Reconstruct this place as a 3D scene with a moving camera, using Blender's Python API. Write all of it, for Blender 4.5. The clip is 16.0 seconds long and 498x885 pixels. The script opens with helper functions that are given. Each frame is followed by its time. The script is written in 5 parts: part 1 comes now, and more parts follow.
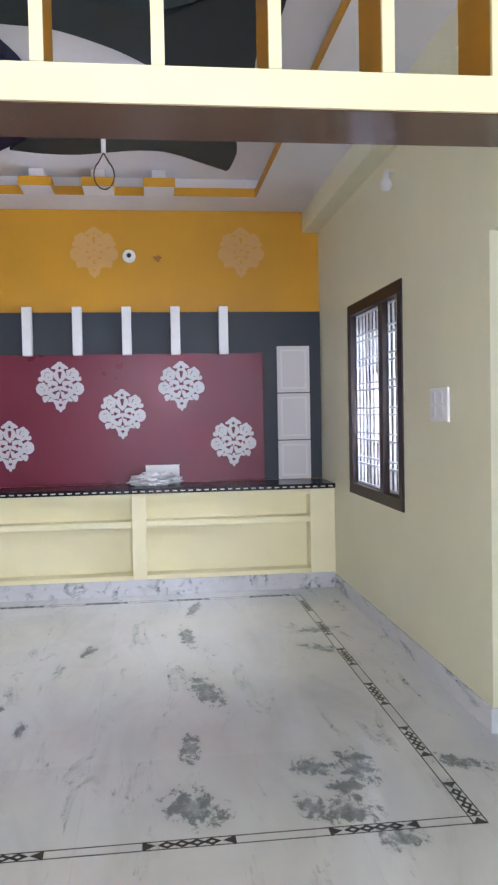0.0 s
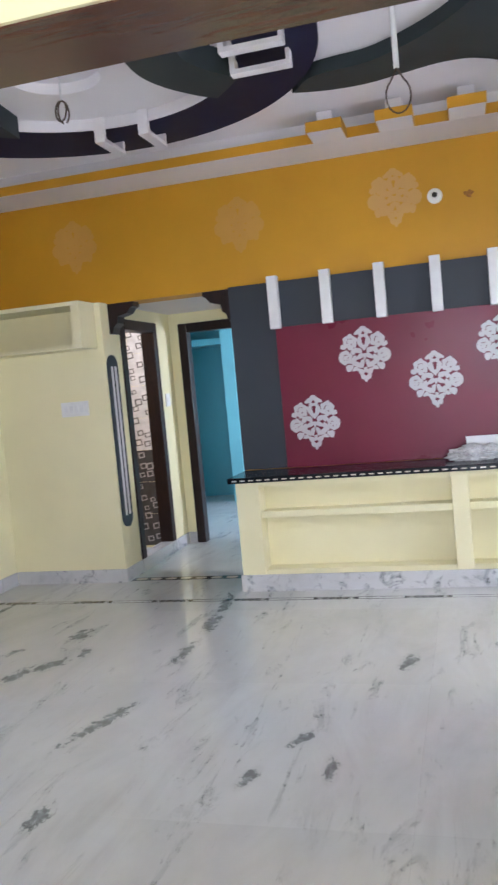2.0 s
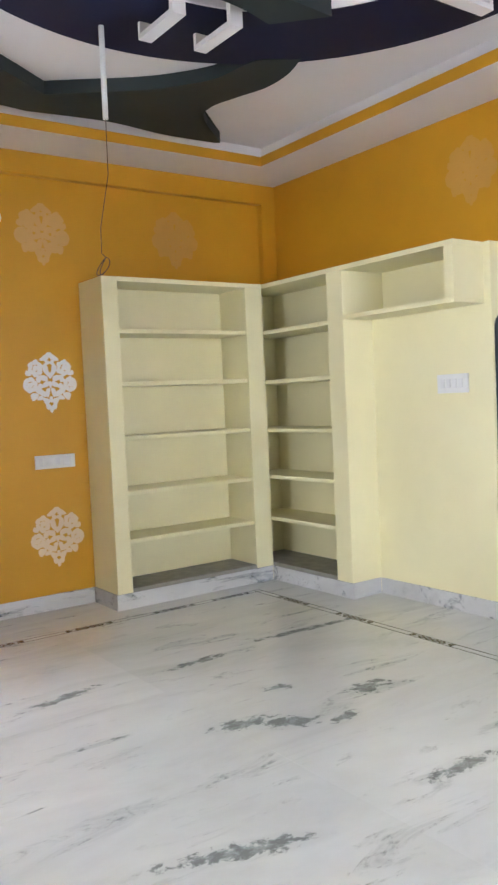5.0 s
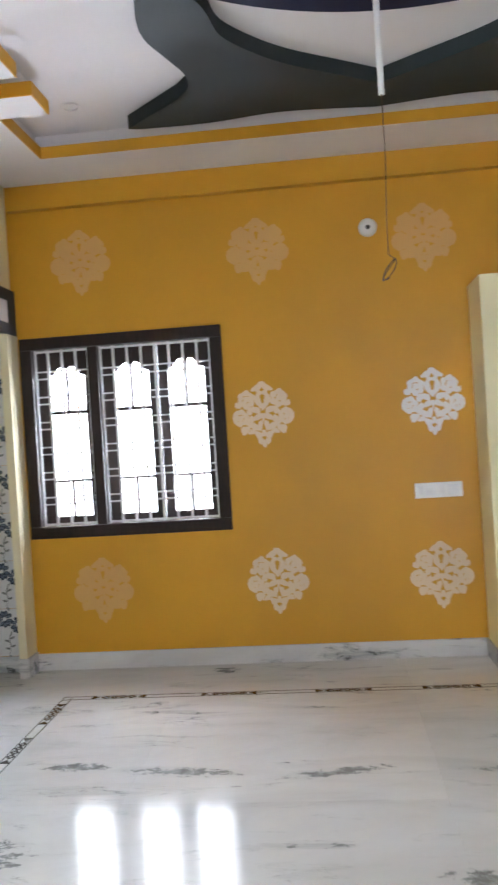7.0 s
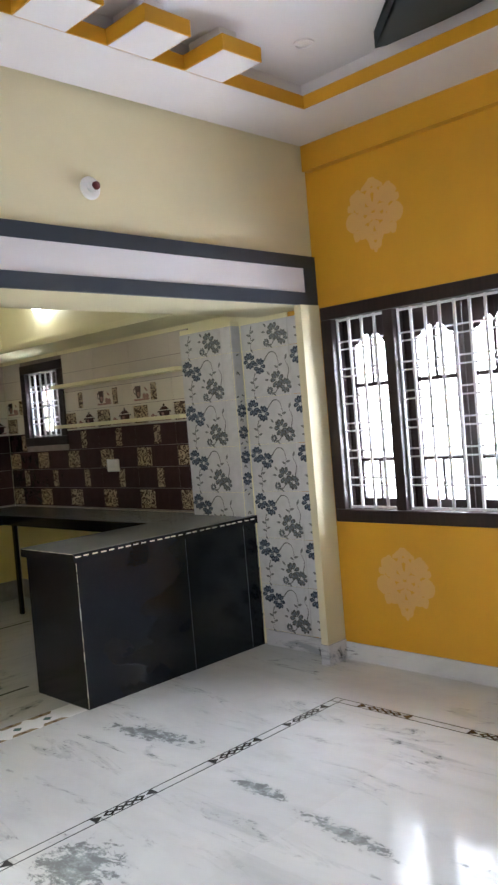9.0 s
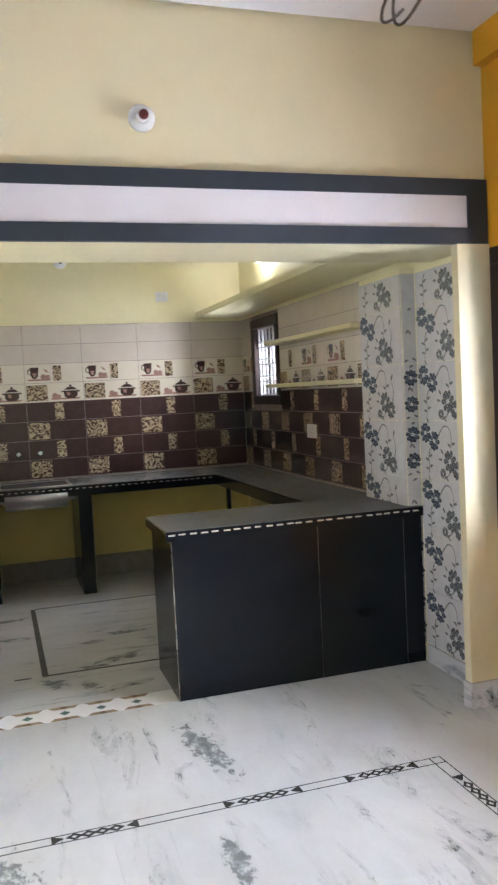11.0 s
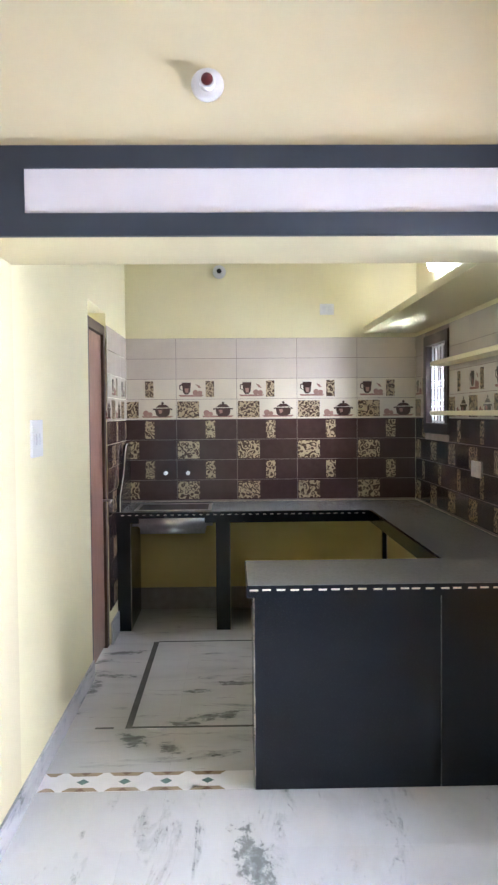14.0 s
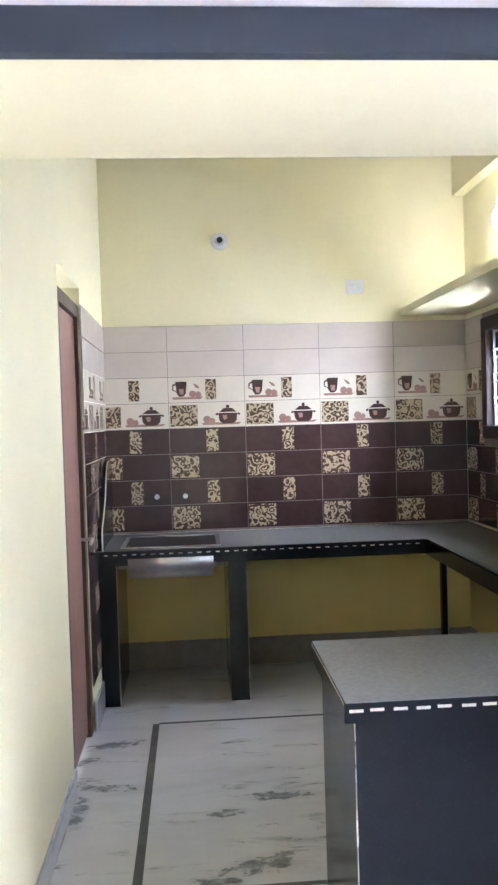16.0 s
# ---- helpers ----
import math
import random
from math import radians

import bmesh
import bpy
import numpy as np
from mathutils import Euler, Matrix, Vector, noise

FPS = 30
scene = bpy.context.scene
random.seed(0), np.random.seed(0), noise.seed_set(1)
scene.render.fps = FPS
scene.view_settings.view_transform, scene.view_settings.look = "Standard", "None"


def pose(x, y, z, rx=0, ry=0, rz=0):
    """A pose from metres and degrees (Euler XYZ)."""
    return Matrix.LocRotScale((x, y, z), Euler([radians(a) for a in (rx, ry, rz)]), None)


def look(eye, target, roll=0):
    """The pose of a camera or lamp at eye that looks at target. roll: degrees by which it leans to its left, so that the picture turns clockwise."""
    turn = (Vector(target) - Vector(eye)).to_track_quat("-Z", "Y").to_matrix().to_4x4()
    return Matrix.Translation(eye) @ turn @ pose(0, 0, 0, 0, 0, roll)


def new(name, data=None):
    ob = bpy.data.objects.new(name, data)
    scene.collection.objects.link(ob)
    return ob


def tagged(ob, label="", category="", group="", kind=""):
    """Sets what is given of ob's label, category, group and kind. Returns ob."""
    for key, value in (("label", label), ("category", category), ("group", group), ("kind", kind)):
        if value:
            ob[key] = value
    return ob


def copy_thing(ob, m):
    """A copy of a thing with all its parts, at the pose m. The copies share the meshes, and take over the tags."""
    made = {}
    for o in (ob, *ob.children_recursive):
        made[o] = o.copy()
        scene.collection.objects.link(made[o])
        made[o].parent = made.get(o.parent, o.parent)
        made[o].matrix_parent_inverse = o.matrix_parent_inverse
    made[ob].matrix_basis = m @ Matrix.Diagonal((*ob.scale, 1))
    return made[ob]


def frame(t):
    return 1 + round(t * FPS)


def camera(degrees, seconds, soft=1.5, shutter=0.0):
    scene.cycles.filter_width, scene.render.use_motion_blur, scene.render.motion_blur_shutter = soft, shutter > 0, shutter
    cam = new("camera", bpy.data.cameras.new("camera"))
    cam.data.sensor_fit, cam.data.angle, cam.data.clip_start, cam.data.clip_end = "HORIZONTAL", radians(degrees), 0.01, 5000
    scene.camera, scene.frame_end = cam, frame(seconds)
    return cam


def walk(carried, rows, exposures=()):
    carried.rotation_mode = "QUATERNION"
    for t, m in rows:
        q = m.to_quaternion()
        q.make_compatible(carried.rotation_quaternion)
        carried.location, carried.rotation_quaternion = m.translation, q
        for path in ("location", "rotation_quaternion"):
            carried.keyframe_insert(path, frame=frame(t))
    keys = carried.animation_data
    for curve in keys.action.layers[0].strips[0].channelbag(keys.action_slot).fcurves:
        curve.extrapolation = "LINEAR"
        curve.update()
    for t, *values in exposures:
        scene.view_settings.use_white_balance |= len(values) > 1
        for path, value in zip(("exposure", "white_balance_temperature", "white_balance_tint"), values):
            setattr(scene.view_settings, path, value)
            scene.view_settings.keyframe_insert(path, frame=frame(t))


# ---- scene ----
cam = camera(34.4, 16.0, 2.4, 0.25)
PATH = [
    (0, (-0.047, 0.448, 1.374), (0.193, 2.432, 1.299), -1.1),
    (0.5, (0.03, 0.615, 1.359), (0.142, 2.611, 1.309), -2.2),
    (1, (0.058, 0.773, 1.358), (-0.153, 2.761, 1.299), -4.6),
    (1.5, (0.035, 0.963, 1.345), (-0.325, 2.928, 1.236), -5.1),
    (2, (-0.06, 1.168, 1.448), (-0.594, 3.092, 1.309), -5.2),
    (2.5, (-0.01, 1.408, 1.454), (-0.76, 3.256, 1.31), -4.2),
    (3, (0.023, 1.679, 1.441), (-0.94, 3.426, 1.301), -3.7),
    (3.5, (0.066, 1.979, 1.414), (-1.102, 3.596, 1.275), -3.9),
    (6, (0.242, 3.832, 1.334), (-1.652, 4.471, 1.254), -2.9),
    (6.5, (0.148, 4.177, 1.355), (-1.836, 4.424, 1.3), -3.9),
    (7, (-0.064, 4.501, 1.378), (-2.055, 4.304, 1.366), -3.6),
    (7.5, (-0.259, 4.785, 1.393), (-2.168, 4.187, 1.401), -2.9),
    (8, (-0.524, 5.131, 1.449), (-2.287, 4.187, 1.433), -3.9),
    (10.5, (-2.444, 5.816, 1.503), (-3.287, 4.007, 1.374), -3.5),
    (11, (-2.792, 5.736, 1.502), (-3.391, 3.832, 1.373), -2.9),
    (11.5, (-3.103, 5.734, 1.523), (-3.485, 3.773, 1.422), -1.4),
    (12, (-3.28, 5.634, 1.531), (-3.587, 3.66, 1.454), -0.8),
    (12.5, (-3.415, 5.564, 1.531), (-3.597, 3.574, 1.464), -0.1),
    (13, (-3.558, 5.537, 1.529), (-3.644, 3.54, 1.463), -0.1),
    (13.5, (-3.565, 5.404, 1.509), (-3.607, 3.405, 1.445), -0.5),
    (14, (-3.481, 5.17, 1.536), (-3.524, 3.172, 1.463), -0.5),
    (14.5, (-3.456, 4.846, 1.513), (-3.488, 2.849, 1.409), -1.2),
    (15, (-3.388, 4.527, 1.524), (-3.427, 2.53, 1.414), -1.6),
    (15.5, (-3.275, 4.152, 1.538), (-3.355, 2.156, 1.457), -1.7),
    (16, (-3.194, 3.859, 1.532), (-3.333, 1.865, 1.475), -1.7),
]
walk(cam, [(t, look(eye, target, roll)) for t, eye, target, roll in PATH],
     [(0, -0.45, 5600, 19), (1, -0.45, 5620, 18), (2, -0.45, 5720, 18), (3, 0.08, 5750, 15), (3.5, 0.06, 5800, 16), (6, 0.2, 5850, 14), (7, 0.0, 5850, 14), (8, -0.05, 5850, 14), (10.5, 0.3, 5850, 16), (12.5, 0.58, 5650, 16), (14.5, 0.78, 5550, 19), (16, 1.05, 5350, 20)])


# ---- light ----
world = bpy.data.worlds.new("world")
scene.world = world
world.use_nodes = True
wn = world.node_tree.nodes
sky = wn.new("ShaderNodeTexSky")
sky.sky_type, sky.sun_disc, sky.sun_elevation, sky.sun_rotation = "NISHITA", False, radians(48), radians(215)
wn["Background"].inputs[1].default_value = 0.15
world.node_tree.links.new(sky.outputs[0], wn["Background"].inputs[0])
sun = new("sun", bpy.data.lights.new("sun", "SUN"))
sun.data.energy, sun.data.angle, sun.data.color = 1.0, radians(12), (1, 0.96, 0.9)
sun.matrix_world = look((20, -25, 40), (0, 0, 0))


# Area lamps: daylight at the seen windows, plus fills without a seen source.
def window_or_fill_lamp(eye, target, width, height, power):
    lamp = new("window_light", bpy.data.lights.new("window_light", "AREA"))
    lamp.data.shape, lamp.data.size, lamp.data.size_y = "RECTANGLE", width, height
    lamp.data.energy, lamp.data.color = power, (0.95, 0.98, 1.0)
    lamp.matrix_world = look(eye, target)
    return lamp


window_or_fill_lamp((-5.32, 3.25, 1.45), (-3, 3.3, 1.0), 1.2, 1.2, 240)
window_or_fill_lamp((1.78, 5.44, 1.45), (0, 5.6, 0.9), 1.2, 1.25, 340)
window_or_fill_lamp((-5.32, -0.49, 1.73), (-3, -0.3, 1.2), 0.6, 0.68, 255)
# Added lamp at an unseen south window, to brighten the hall from behind.
window_or_fill_lamp((0.5, -2.62, 1.5), (0.75, 3, 1.15), 1.25, 1.15, 250)
# Added bedroom fill, set in an opening that is out of view.
window_or_fill_lamp((0.15, 10.0, 1.5), (-2.2, 9.8, 1.2), 1.3, 1.1, 150)
# Added bathroom fill hung inside the room; no window stands there.
window_or_fill_lamp((-3.9, 7.6, 2.3), (-3.2, 8.2, 1.0), 0.4, 0.4, 28)

# ---- materials ----


def mat(name, rough=0.5, metal=0.0):
    m = bpy.data.materials.new(name)
    m.use_nodes = True
    b = m.node_tree.nodes["Principled BSDF"]
    b.inputs["Roughness"].default_value, b.inputs["Metallic"].default_value = rough, metal
    return m, m.node_tree.nodes, m.node_tree.links, b


def coords(n, l, scale=(1, 1, 1)):
    g = n.new("ShaderNodeNewGeometry")
    mp = n.new("ShaderNodeMapping")
    mp.inputs["Scale"].default_value = scale
    l.new(g.outputs["Position"], mp.inputs["Vector"])
    return mp.outputs["Vector"]


def noise_tex(n, l, vec, scale, detail=4, rough=0.55, distort=0.0):
    t = n.new("ShaderNodeTexNoise")
    t.inputs["Scale"].default_value, t.inputs["Detail"].default_value = scale, detail
    t.inputs["Roughness"].default_value, t.inputs["Distortion"].default_value = rough, distort
    l.new(vec, t.inputs["Vector"])
    return t.outputs["Fac"]


def ramp(n, l, fac, stops):
    r = n.new("ShaderNodeValToRGB")
    e = r.color_ramp.elements
    for k, (p, c) in enumerate(stops):
        el = e[k] if k < 2 else e.new(p)
        el.position, el.color = p, (*c, 1) if len(c) == 3 else c
    l.new(fac, r.inputs["Fac"])
    return r.outputs["Color"]


def mix(n, l, fac, a, b, how="MIX"):
    m = n.new("ShaderNodeMix")
    m.data_type, m.blend_type = "RGBA", how
    for sock, v in ((m.inputs[0], fac), (m.inputs[6], a), (m.inputs[7], b)):
        if isinstance(v, (int, float)):
            sock.default_value = v
        elif isinstance(v, tuple):
            sock.default_value = (*v, 1)
        else:
            l.new(v, sock)
    return m.outputs[2]


def maths(n, l, how, a, b=0.0):
    m = n.new("ShaderNodeMath")
    m.operation = how
    m.inputs[2].default_value = 0.5
    for sock, v in zip(m.inputs, (a, b)):
        if isinstance(v, (int, float)):
            sock.default_value = v
        else:
            l.new(v, sock)
    return m.outputs[0]


def bump(n, l, b, height, strength, distance=0.002):
    k = n.new("ShaderNodeBump")
    k.inputs["Strength"].default_value, k.inputs["Distance"].default_value = strength, distance
    l.new(height, k.inputs["Height"])
    l.new(k.outputs["Normal"], b.inputs["Normal"])


def paint(name, colour, rough=0.45, vary=0.12, grain=90, relief=0.25, sheen=0.35):
    """Brushed wall paint: slow blotches, roller grain and a low relief."""
    m, n, l, b = mat(name, rough)
    b.inputs["Specular IOR Level"].default_value = sheen
    v = coords(n, l)
    slow, fine = noise_tex(n, l, v, 1.3, 5), noise_tex(n, l, v, grain, 3)
    dark = tuple(c * (1 - vary) for c in colour)
    light = tuple(min(1, c * (1 + vary * 0.5)) for c in colour)
    c = ramp(n, l, slow, [(0.35, dark), (0.65, light)])
    c = mix(n, l, 0.10, c, ramp(n, l, fine, [(0.3, dark), (0.7, light)]))
    l.new(c, b.inputs["Base Color"])
    l.new(ramp(n, l, slow, [(0.3, (rough - 0.06,) * 3), (0.7, (rough + 0.08,) * 3)]), b.inputs["Roughness"])
    bump(n, l, b, fine, relief)
    return m


def plain(name, colour, rough=0.4, metal=0.0, vary=0.15, scale=14):
    m, n, l, b = mat(name, rough, metal)
    f = noise_tex(n, l, coords(n, l), scale, 5)
    l.new(ramp(n, l, f, [(0.3, tuple(c * (1 - vary) for c in colour)), (0.7, tuple(min(1, c * (1 + vary)) for c in colour))]), b.inputs["Base Color"])
    bump(n, l, b, f, 0.08)
    return m


def wood(name, a, c, rough=0.3, along=(6, 6, 1), sheen=0.5):
    m, n, l, b = mat(name, rough)
    b.inputs["Specular IOR Level"].default_value = sheen
    v = coords(n, l, along)
    f = noise_tex(n, l, v, 7, 6, 0.6, 0.8)
    l.new(ramp(n, l, f, [(0.3, a), (0.7, c)]), b.inputs["Base Color"])
    bump(n, l, b, f, 0.15)
    return m


# Dark veins and blots of the marble: x, y, half-width, half-length, turn in degrees.
EAST_BLOTS = [(0.22, 6.06, 0.04, 0.26, 10), (0.14, 5.36, 0.045, 0.27, -3), (0.19, 4.39, 0.075, 0.28, -13), (0.08, 3.71, 0.04, 0.17, 5), (0.07, 3.21, 0.095, 0.17, -22), (0.54, 3.45, 0.075, 0.11, -23),
              (0.71, 3.44, 0.075, 0.18, -3), (0.63, 3.28, 0.055, 0.08, -49), (0.48, 3.15, 0.055, 0.11, -12), (0.6, 3.11, 0.095, 0.12, -26), (0.72, 2.9, 0.075, 0.08, -29), (0.94, 5.38, 0.055, 0.16, 73),
              (0.9, 4.99, 0.055, 0.17, -46), (1.12, 3.41, 0.055, 0.15, -58), (-0.44, 5.16, 0.04, 0.13, 8), (-0.95, 3.93, 0.03, 0.09, 13), (-0.65, 4.02, 0.028, 0.11, -6), (-0.81, 4.27, 0.03, 0.09, 25)]
WEST_BLOTS = [(-3.35, 5.22, 0.033, 0.21, -3), (-3.41, 5.98, 0.03, 0.42, 3), (-2.77, 5.28, 0.04, 0.08, 30), (-2.53, 4.92, 0.05, 0.16, 9), (-2.41, 5.09, 0.06, 0.14, 25), (-2.49, 5.61, 0.06, 0.13, -1),
              (-2.3, 5.29, 0.035, 0.09, -13), (-1.7, 5.84, 0.05, 0.22, -5), (-1.74, 6.28, 0.04, 0.29, -8), (-1.69, 5.31, 0.04, 0.21, 3), (-1.75, 4.38, 0.045, 0.27, 19), (-1.63, 3.6, 0.04, 0.10, -3),
              (-2.19, 3.66, 0.04, 0.08, -17), (-3.34, 4.46, 0.035, 0.24, -12), (-3.55, 2.5, 0.055, 0.31, -11), (-3.37, 3.8, 0.04, 0.26, 7), (-2.67, 3.2, 0.145, 0.19, 19), (-4.82, 3.81, 0.055, 0.08, 42), (-3.44, 3.33, 0.04, 0.15, 2)]
KITCHEN_BLOTS = [(-2.78, 0.03, 0.045, 0.14, 78), (-2.67, 0.2, 0.04, 0.07, 56), (-2.79, 0.48, 0.03, 0.16, -84), (-3.51, 0.64, 0.035, 0.16, -90), (-3.28, 0.76, 0.03, 0.08, 83), (-3.35, 1.14, 0.045, 0.11, 68),
                 (-3.23, 1.22, 0.035, 0.09, 88), (-3.45, 1.12, 0.055, 0.08, 64), (-3.0, 1.42, 0.055, 0.11, -34), (-3.19, 1.52, 0.045, 0.08, -29), (-2.69, 0.67, 0.04, 0.13, 4)]


def marble(name, light, vein, dark, rough=0.12, blots=(), slabs=True, across=False, busy=0.0):
    """Polished marble with veins along y (or x, when laid across): soft clouds, short ragged flecks and, where given, dark blots."""
    m, n, l, b = mat(name, rough)

    def along(k):
        return coords(n, l, (k, 1, 1) if across else (1, k, 1))
    f1 = noise_tex(n, l, along(0.33), 2.6, 9, 0.62, 0.9)
    f2 = noise_tex(n, l, along(0.22), 8.0, 9, 0.68, 0.8)
    wide = noise_tex(n, l, along(0.6), 1.0, 5, 0.6, 0.4)
    rag = noise_tex(n, l, along(0.6), 22, 10, 0.74, 0.25)
    c = ramp(n, l, f1, [(0.26, tuple(k * 0.62 for k in light)), (0.42, tuple(k * 0.9 for k in light)), (0.56, light), (0.72, tuple(k * 0.8 for k in light))])
    c = mix(n, l, 0.45, c, ramp(n, l, wide, [(0.3, tuple(k * 0.62 for k in light)), (0.65, tuple(min(1, k * 1.1) for k in light))]))
    # short ragged flecks gathered in drifts
    drift = ramp(n, l, wide, [(0.35 - 0.15 * busy, (0, 0, 0)), (0.54 - 0.15 * busy, (1, 1, 1))])
    streak = ramp(n, l, f2, [(0.56 - 0.07 * busy, (0, 0, 0)), (0.66 - 0.07 * busy, (1, 1, 1))])
    fleck = ramp(n, l, rag, [(0.53, (0, 0, 0)), (0.60, (1, 1, 1))])
    c = mix(n, l, maths(n, l, "MULTIPLY", maths(n, l, "MULTIPLY", streak, drift), 0.62), c, vein)
    c = mix(n, l, maths(n, l, "MULTIPLY", maths(n, l, "MULTIPLY", fleck, maths(n, l, "MULTIPLY", streak, drift)), 0.95), c, dark)
    if blots:
        total = None
        for x, y, rx, ry, turn in blots:
            mp = n.new("ShaderNodeMapping")
            mp.vector_type = "TEXTURE"
            mp.inputs["Location"].default_value, mp.inputs["Scale"].default_value = (x, y, 0), (rx * 1.5, ry * 1.3, 1)
            mp.inputs["Rotation"].default_value = (0, 0, radians(-turn))
            g = n.new("ShaderNodeNewGeometry")
            l.new(g.outputs["Position"], mp.inputs["Vector"])
            s = n.new("ShaderNodeTexGradient")
            s.gradient_type = "SPHERICAL"
            l.new(mp.outputs["Vector"], s.inputs["Vector"])
            total = s.outputs["Fac"] if total is None else maths(n, l, "MAXIMUM", total, s.outputs["Fac"])
        k = maths(n, l, "ADD", total, maths(n, l, "MULTIPLY", maths(n, l, "SUBTRACT", rag, 0.5), 3.2))
        gate = ramp(n, l, total, [(0.0, (0, 0, 0)), (0.25, (1, 1, 1))])
        k = maths(n, l, "MULTIPLY", ramp(n, l, k, [(0.34, (0, 0, 0)), (0.58, (1, 1, 1))]), gate)
        tone = ramp(n, l, rag, [(0.44, tuple(q * 5.0 for q in dark)), (0.56, dark)])
        c = mix(n, l, maths(n, l, "MULTIPLY", k, 0.82), c, tone)
        # a grey bloom in the stone round the blots
        c = mix(n, l, maths(n, l, "MULTIPLY", gate, 0.14), c, vein)
    if slabs:
        info = n.new("ShaderNodeObjectInfo")
        c = mix(n, l, 0.10, c, ramp(n, l, info.outputs["Random"], [(0, (0.36, 0.37, 0.37)), (1, (0.8, 0.8, 0.79))]))
    l.new(c, b.inputs["Base Color"])
    l.new(ramp(n, l, wide, [(0.3, (rough + 0.05,) * 3), (0.7, (rough,) * 3)]), b.inputs["Roughness"])
    b.inputs["Specular IOR Level"].default_value = 0.5
    bump(n, l, b, f1, 0.12, 0.004)
    return m


def granite(name, base, fleck, rough=0.12, sheen=0.5):
    """Polished granite: fine flecks, and wiped smudges that dull the polish."""
    m, n, l, b = mat(name, rough)
    b.inputs["Specular IOR Level"].default_value = sheen
    f = noise_tex(n, l, coords(n, l), 160, 3, 0.6)
    s = noise_tex(n, l, coords(n, l, (1, 1, 1.6)), 3.0, 3, 0.5)
    c = ramp(n, l, f, [(0.55, base), (0.72, fleck)])
    c = mix(n, l, 0.4, c, ramp(n, l, s, [(0.3, tuple(k * 0.7 for k in base)), (0.7, tuple(k * 1.4 for k in base))]))
    l.new(c, b.inputs["Base Color"])
    l.new(ramp(n, l, s, [(0.25, (rough,) * 3), (0.75, (rough + 0.10,) * 3)]), b.inputs["Roughness"])
    return m


def glow(name, colour, strength):
    m, n, l, b = mat(name)
    b.inputs["Emission Color"].default_value, b.inputs["Emission Strength"].default_value = (*colour, 1), strength
    b.inputs["Base Color"].default_value = (*colour, 1)
    return m


def clear_glass(name):
    m, n, l, b = mat(name, 0.03)
    b.inputs["Transmission Weight"].default_value, b.inputs["IOR"].default_value = 1.0, 1.45
    b.inputs["Base Color"].default_value = (0.95, 0.97, 0.97, 1)
    return m


def gold_scroll(name, ground, gold):
    """Printed tile inset: bent gold strokes on a dark ground."""
    m, n, l, b = mat(name, 0.2)
    v = n.new("ShaderNodeTexVoronoi")
    v.feature = "SMOOTH_F1"
    v.inputs["Scale"].default_value, v.inputs["Smoothness"].default_value = 26, 0.25
    p = coords(n, l)
    w = n.new("ShaderNodeTexNoise")
    w.inputs["Scale"].default_value, w.inputs["Detail"].default_value = 34, 2
    l.new(p, w.inputs["Vector"])
    l.new(mix(n, l, 0.035, p, w.outputs["Color"], "ADD"), v.inputs["Vector"])
    rings = maths(n, l, "SINE", maths(n, l, "MULTIPLY", v.outputs["Distance"], 15.0))
    c = ramp(n, l, maths(n, l, "MULTIPLY_ADD", rings, 0.5), [(0.42, ground), (0.56, gold)])
    l.new(c, b.inputs["Base Color"])
    return m


CREAM = paint("cream_paint", (0.83, 0.77, 0.50), 0.42, 0.06)
PALE = paint("pale_green_cream_paint", (0.72, 0.69, 0.50), 0.5, 0.05)
TAN = paint("buff_paint", (0.74, 0.665, 0.44), 0.55, 0.07)
ORANGE = paint("ochre_orange_paint", (0.57, 0.285, 0.012), 0.5, 0.10)
MAROON = paint("maroon_satin_paint", (0.150, 0.016, 0.038), 0.30, 0.12, 60, 0.12, 0.25)
SLATE = paint("slate_blue_paint", (0.034, 0.041, 0.053), 0.5, 0.10)
NAVY = paint("navy_paint", (0.008, 0.009, 0.030), 0.6, 0.12, 90, 0.25, 0.15)
GREEN = paint("dark_green_grey_paint", (0.026, 0.034, 0.036), 0.6, 0.10, 90, 0.25, 0.2)
WHITE = paint("white_ceiling_paint", (0.74, 0.71, 0.72), 0.7, 0.04)
LILAC = paint("lilac_white_paint", (0.70, 0.665, 0.685), 0.6, 0.05)
TEAL = paint("teal_paint", (0.15, 0.37, 0.41), 0.5, 0.08)
TEAL_LIGHT = paint("light_teal_paint", (0.22, 0.52, 0.58), 0.5, 0.06)
OLIVE = paint("mustard_paint", (0.74, 0.62, 0.24), 0.5, 0.08)
STENCIL = paint("white_stencil_paint", (0.78, 0.75, 0.74), 0.4, 0.08)
FADED = paint("faded_pink_stencil_paint", (0.60, 0.345, 0.11), 0.5, 0.12)
FAINT = paint("faint_tan_stencil_paint", (0.58, 0.31, 0.06), 0.5, 0.15)
BLEACHED = paint("bleached_cream_stencil_paint", (0.74, 0.58, 0.40), 0.45, 0.12)
SILVER = paint("silver_white_stencil_paint", (0.56, 0.54, 0.57), 0.35, 0.2)
MARBLE = marble("white_marble", (0.67, 0.685, 0.685), (0.34, 0.37, 0.38), (0.045, 0.055, 0.055), 0.095, EAST_BLOTS + WEST_BLOTS)
KITCHEN_MARBLE = marble("grey_white_marble_laid_across", (0.66, 0.67, 0.665), (0.32, 0.34, 0.35), (0.06, 0.068, 0.066), 0.09, KITCHEN_BLOTS, True, True)
SKIRT = marble("marble_skirting", (0.62, 0.62, 0.64), (0.20, 0.22, 0.25), (0.07, 0.075, 0.08), 0.2, (), False, False, 0.45)
INLAY = plain("dark_inlay_stone", (0.05, 0.05, 0.047), 0.2)
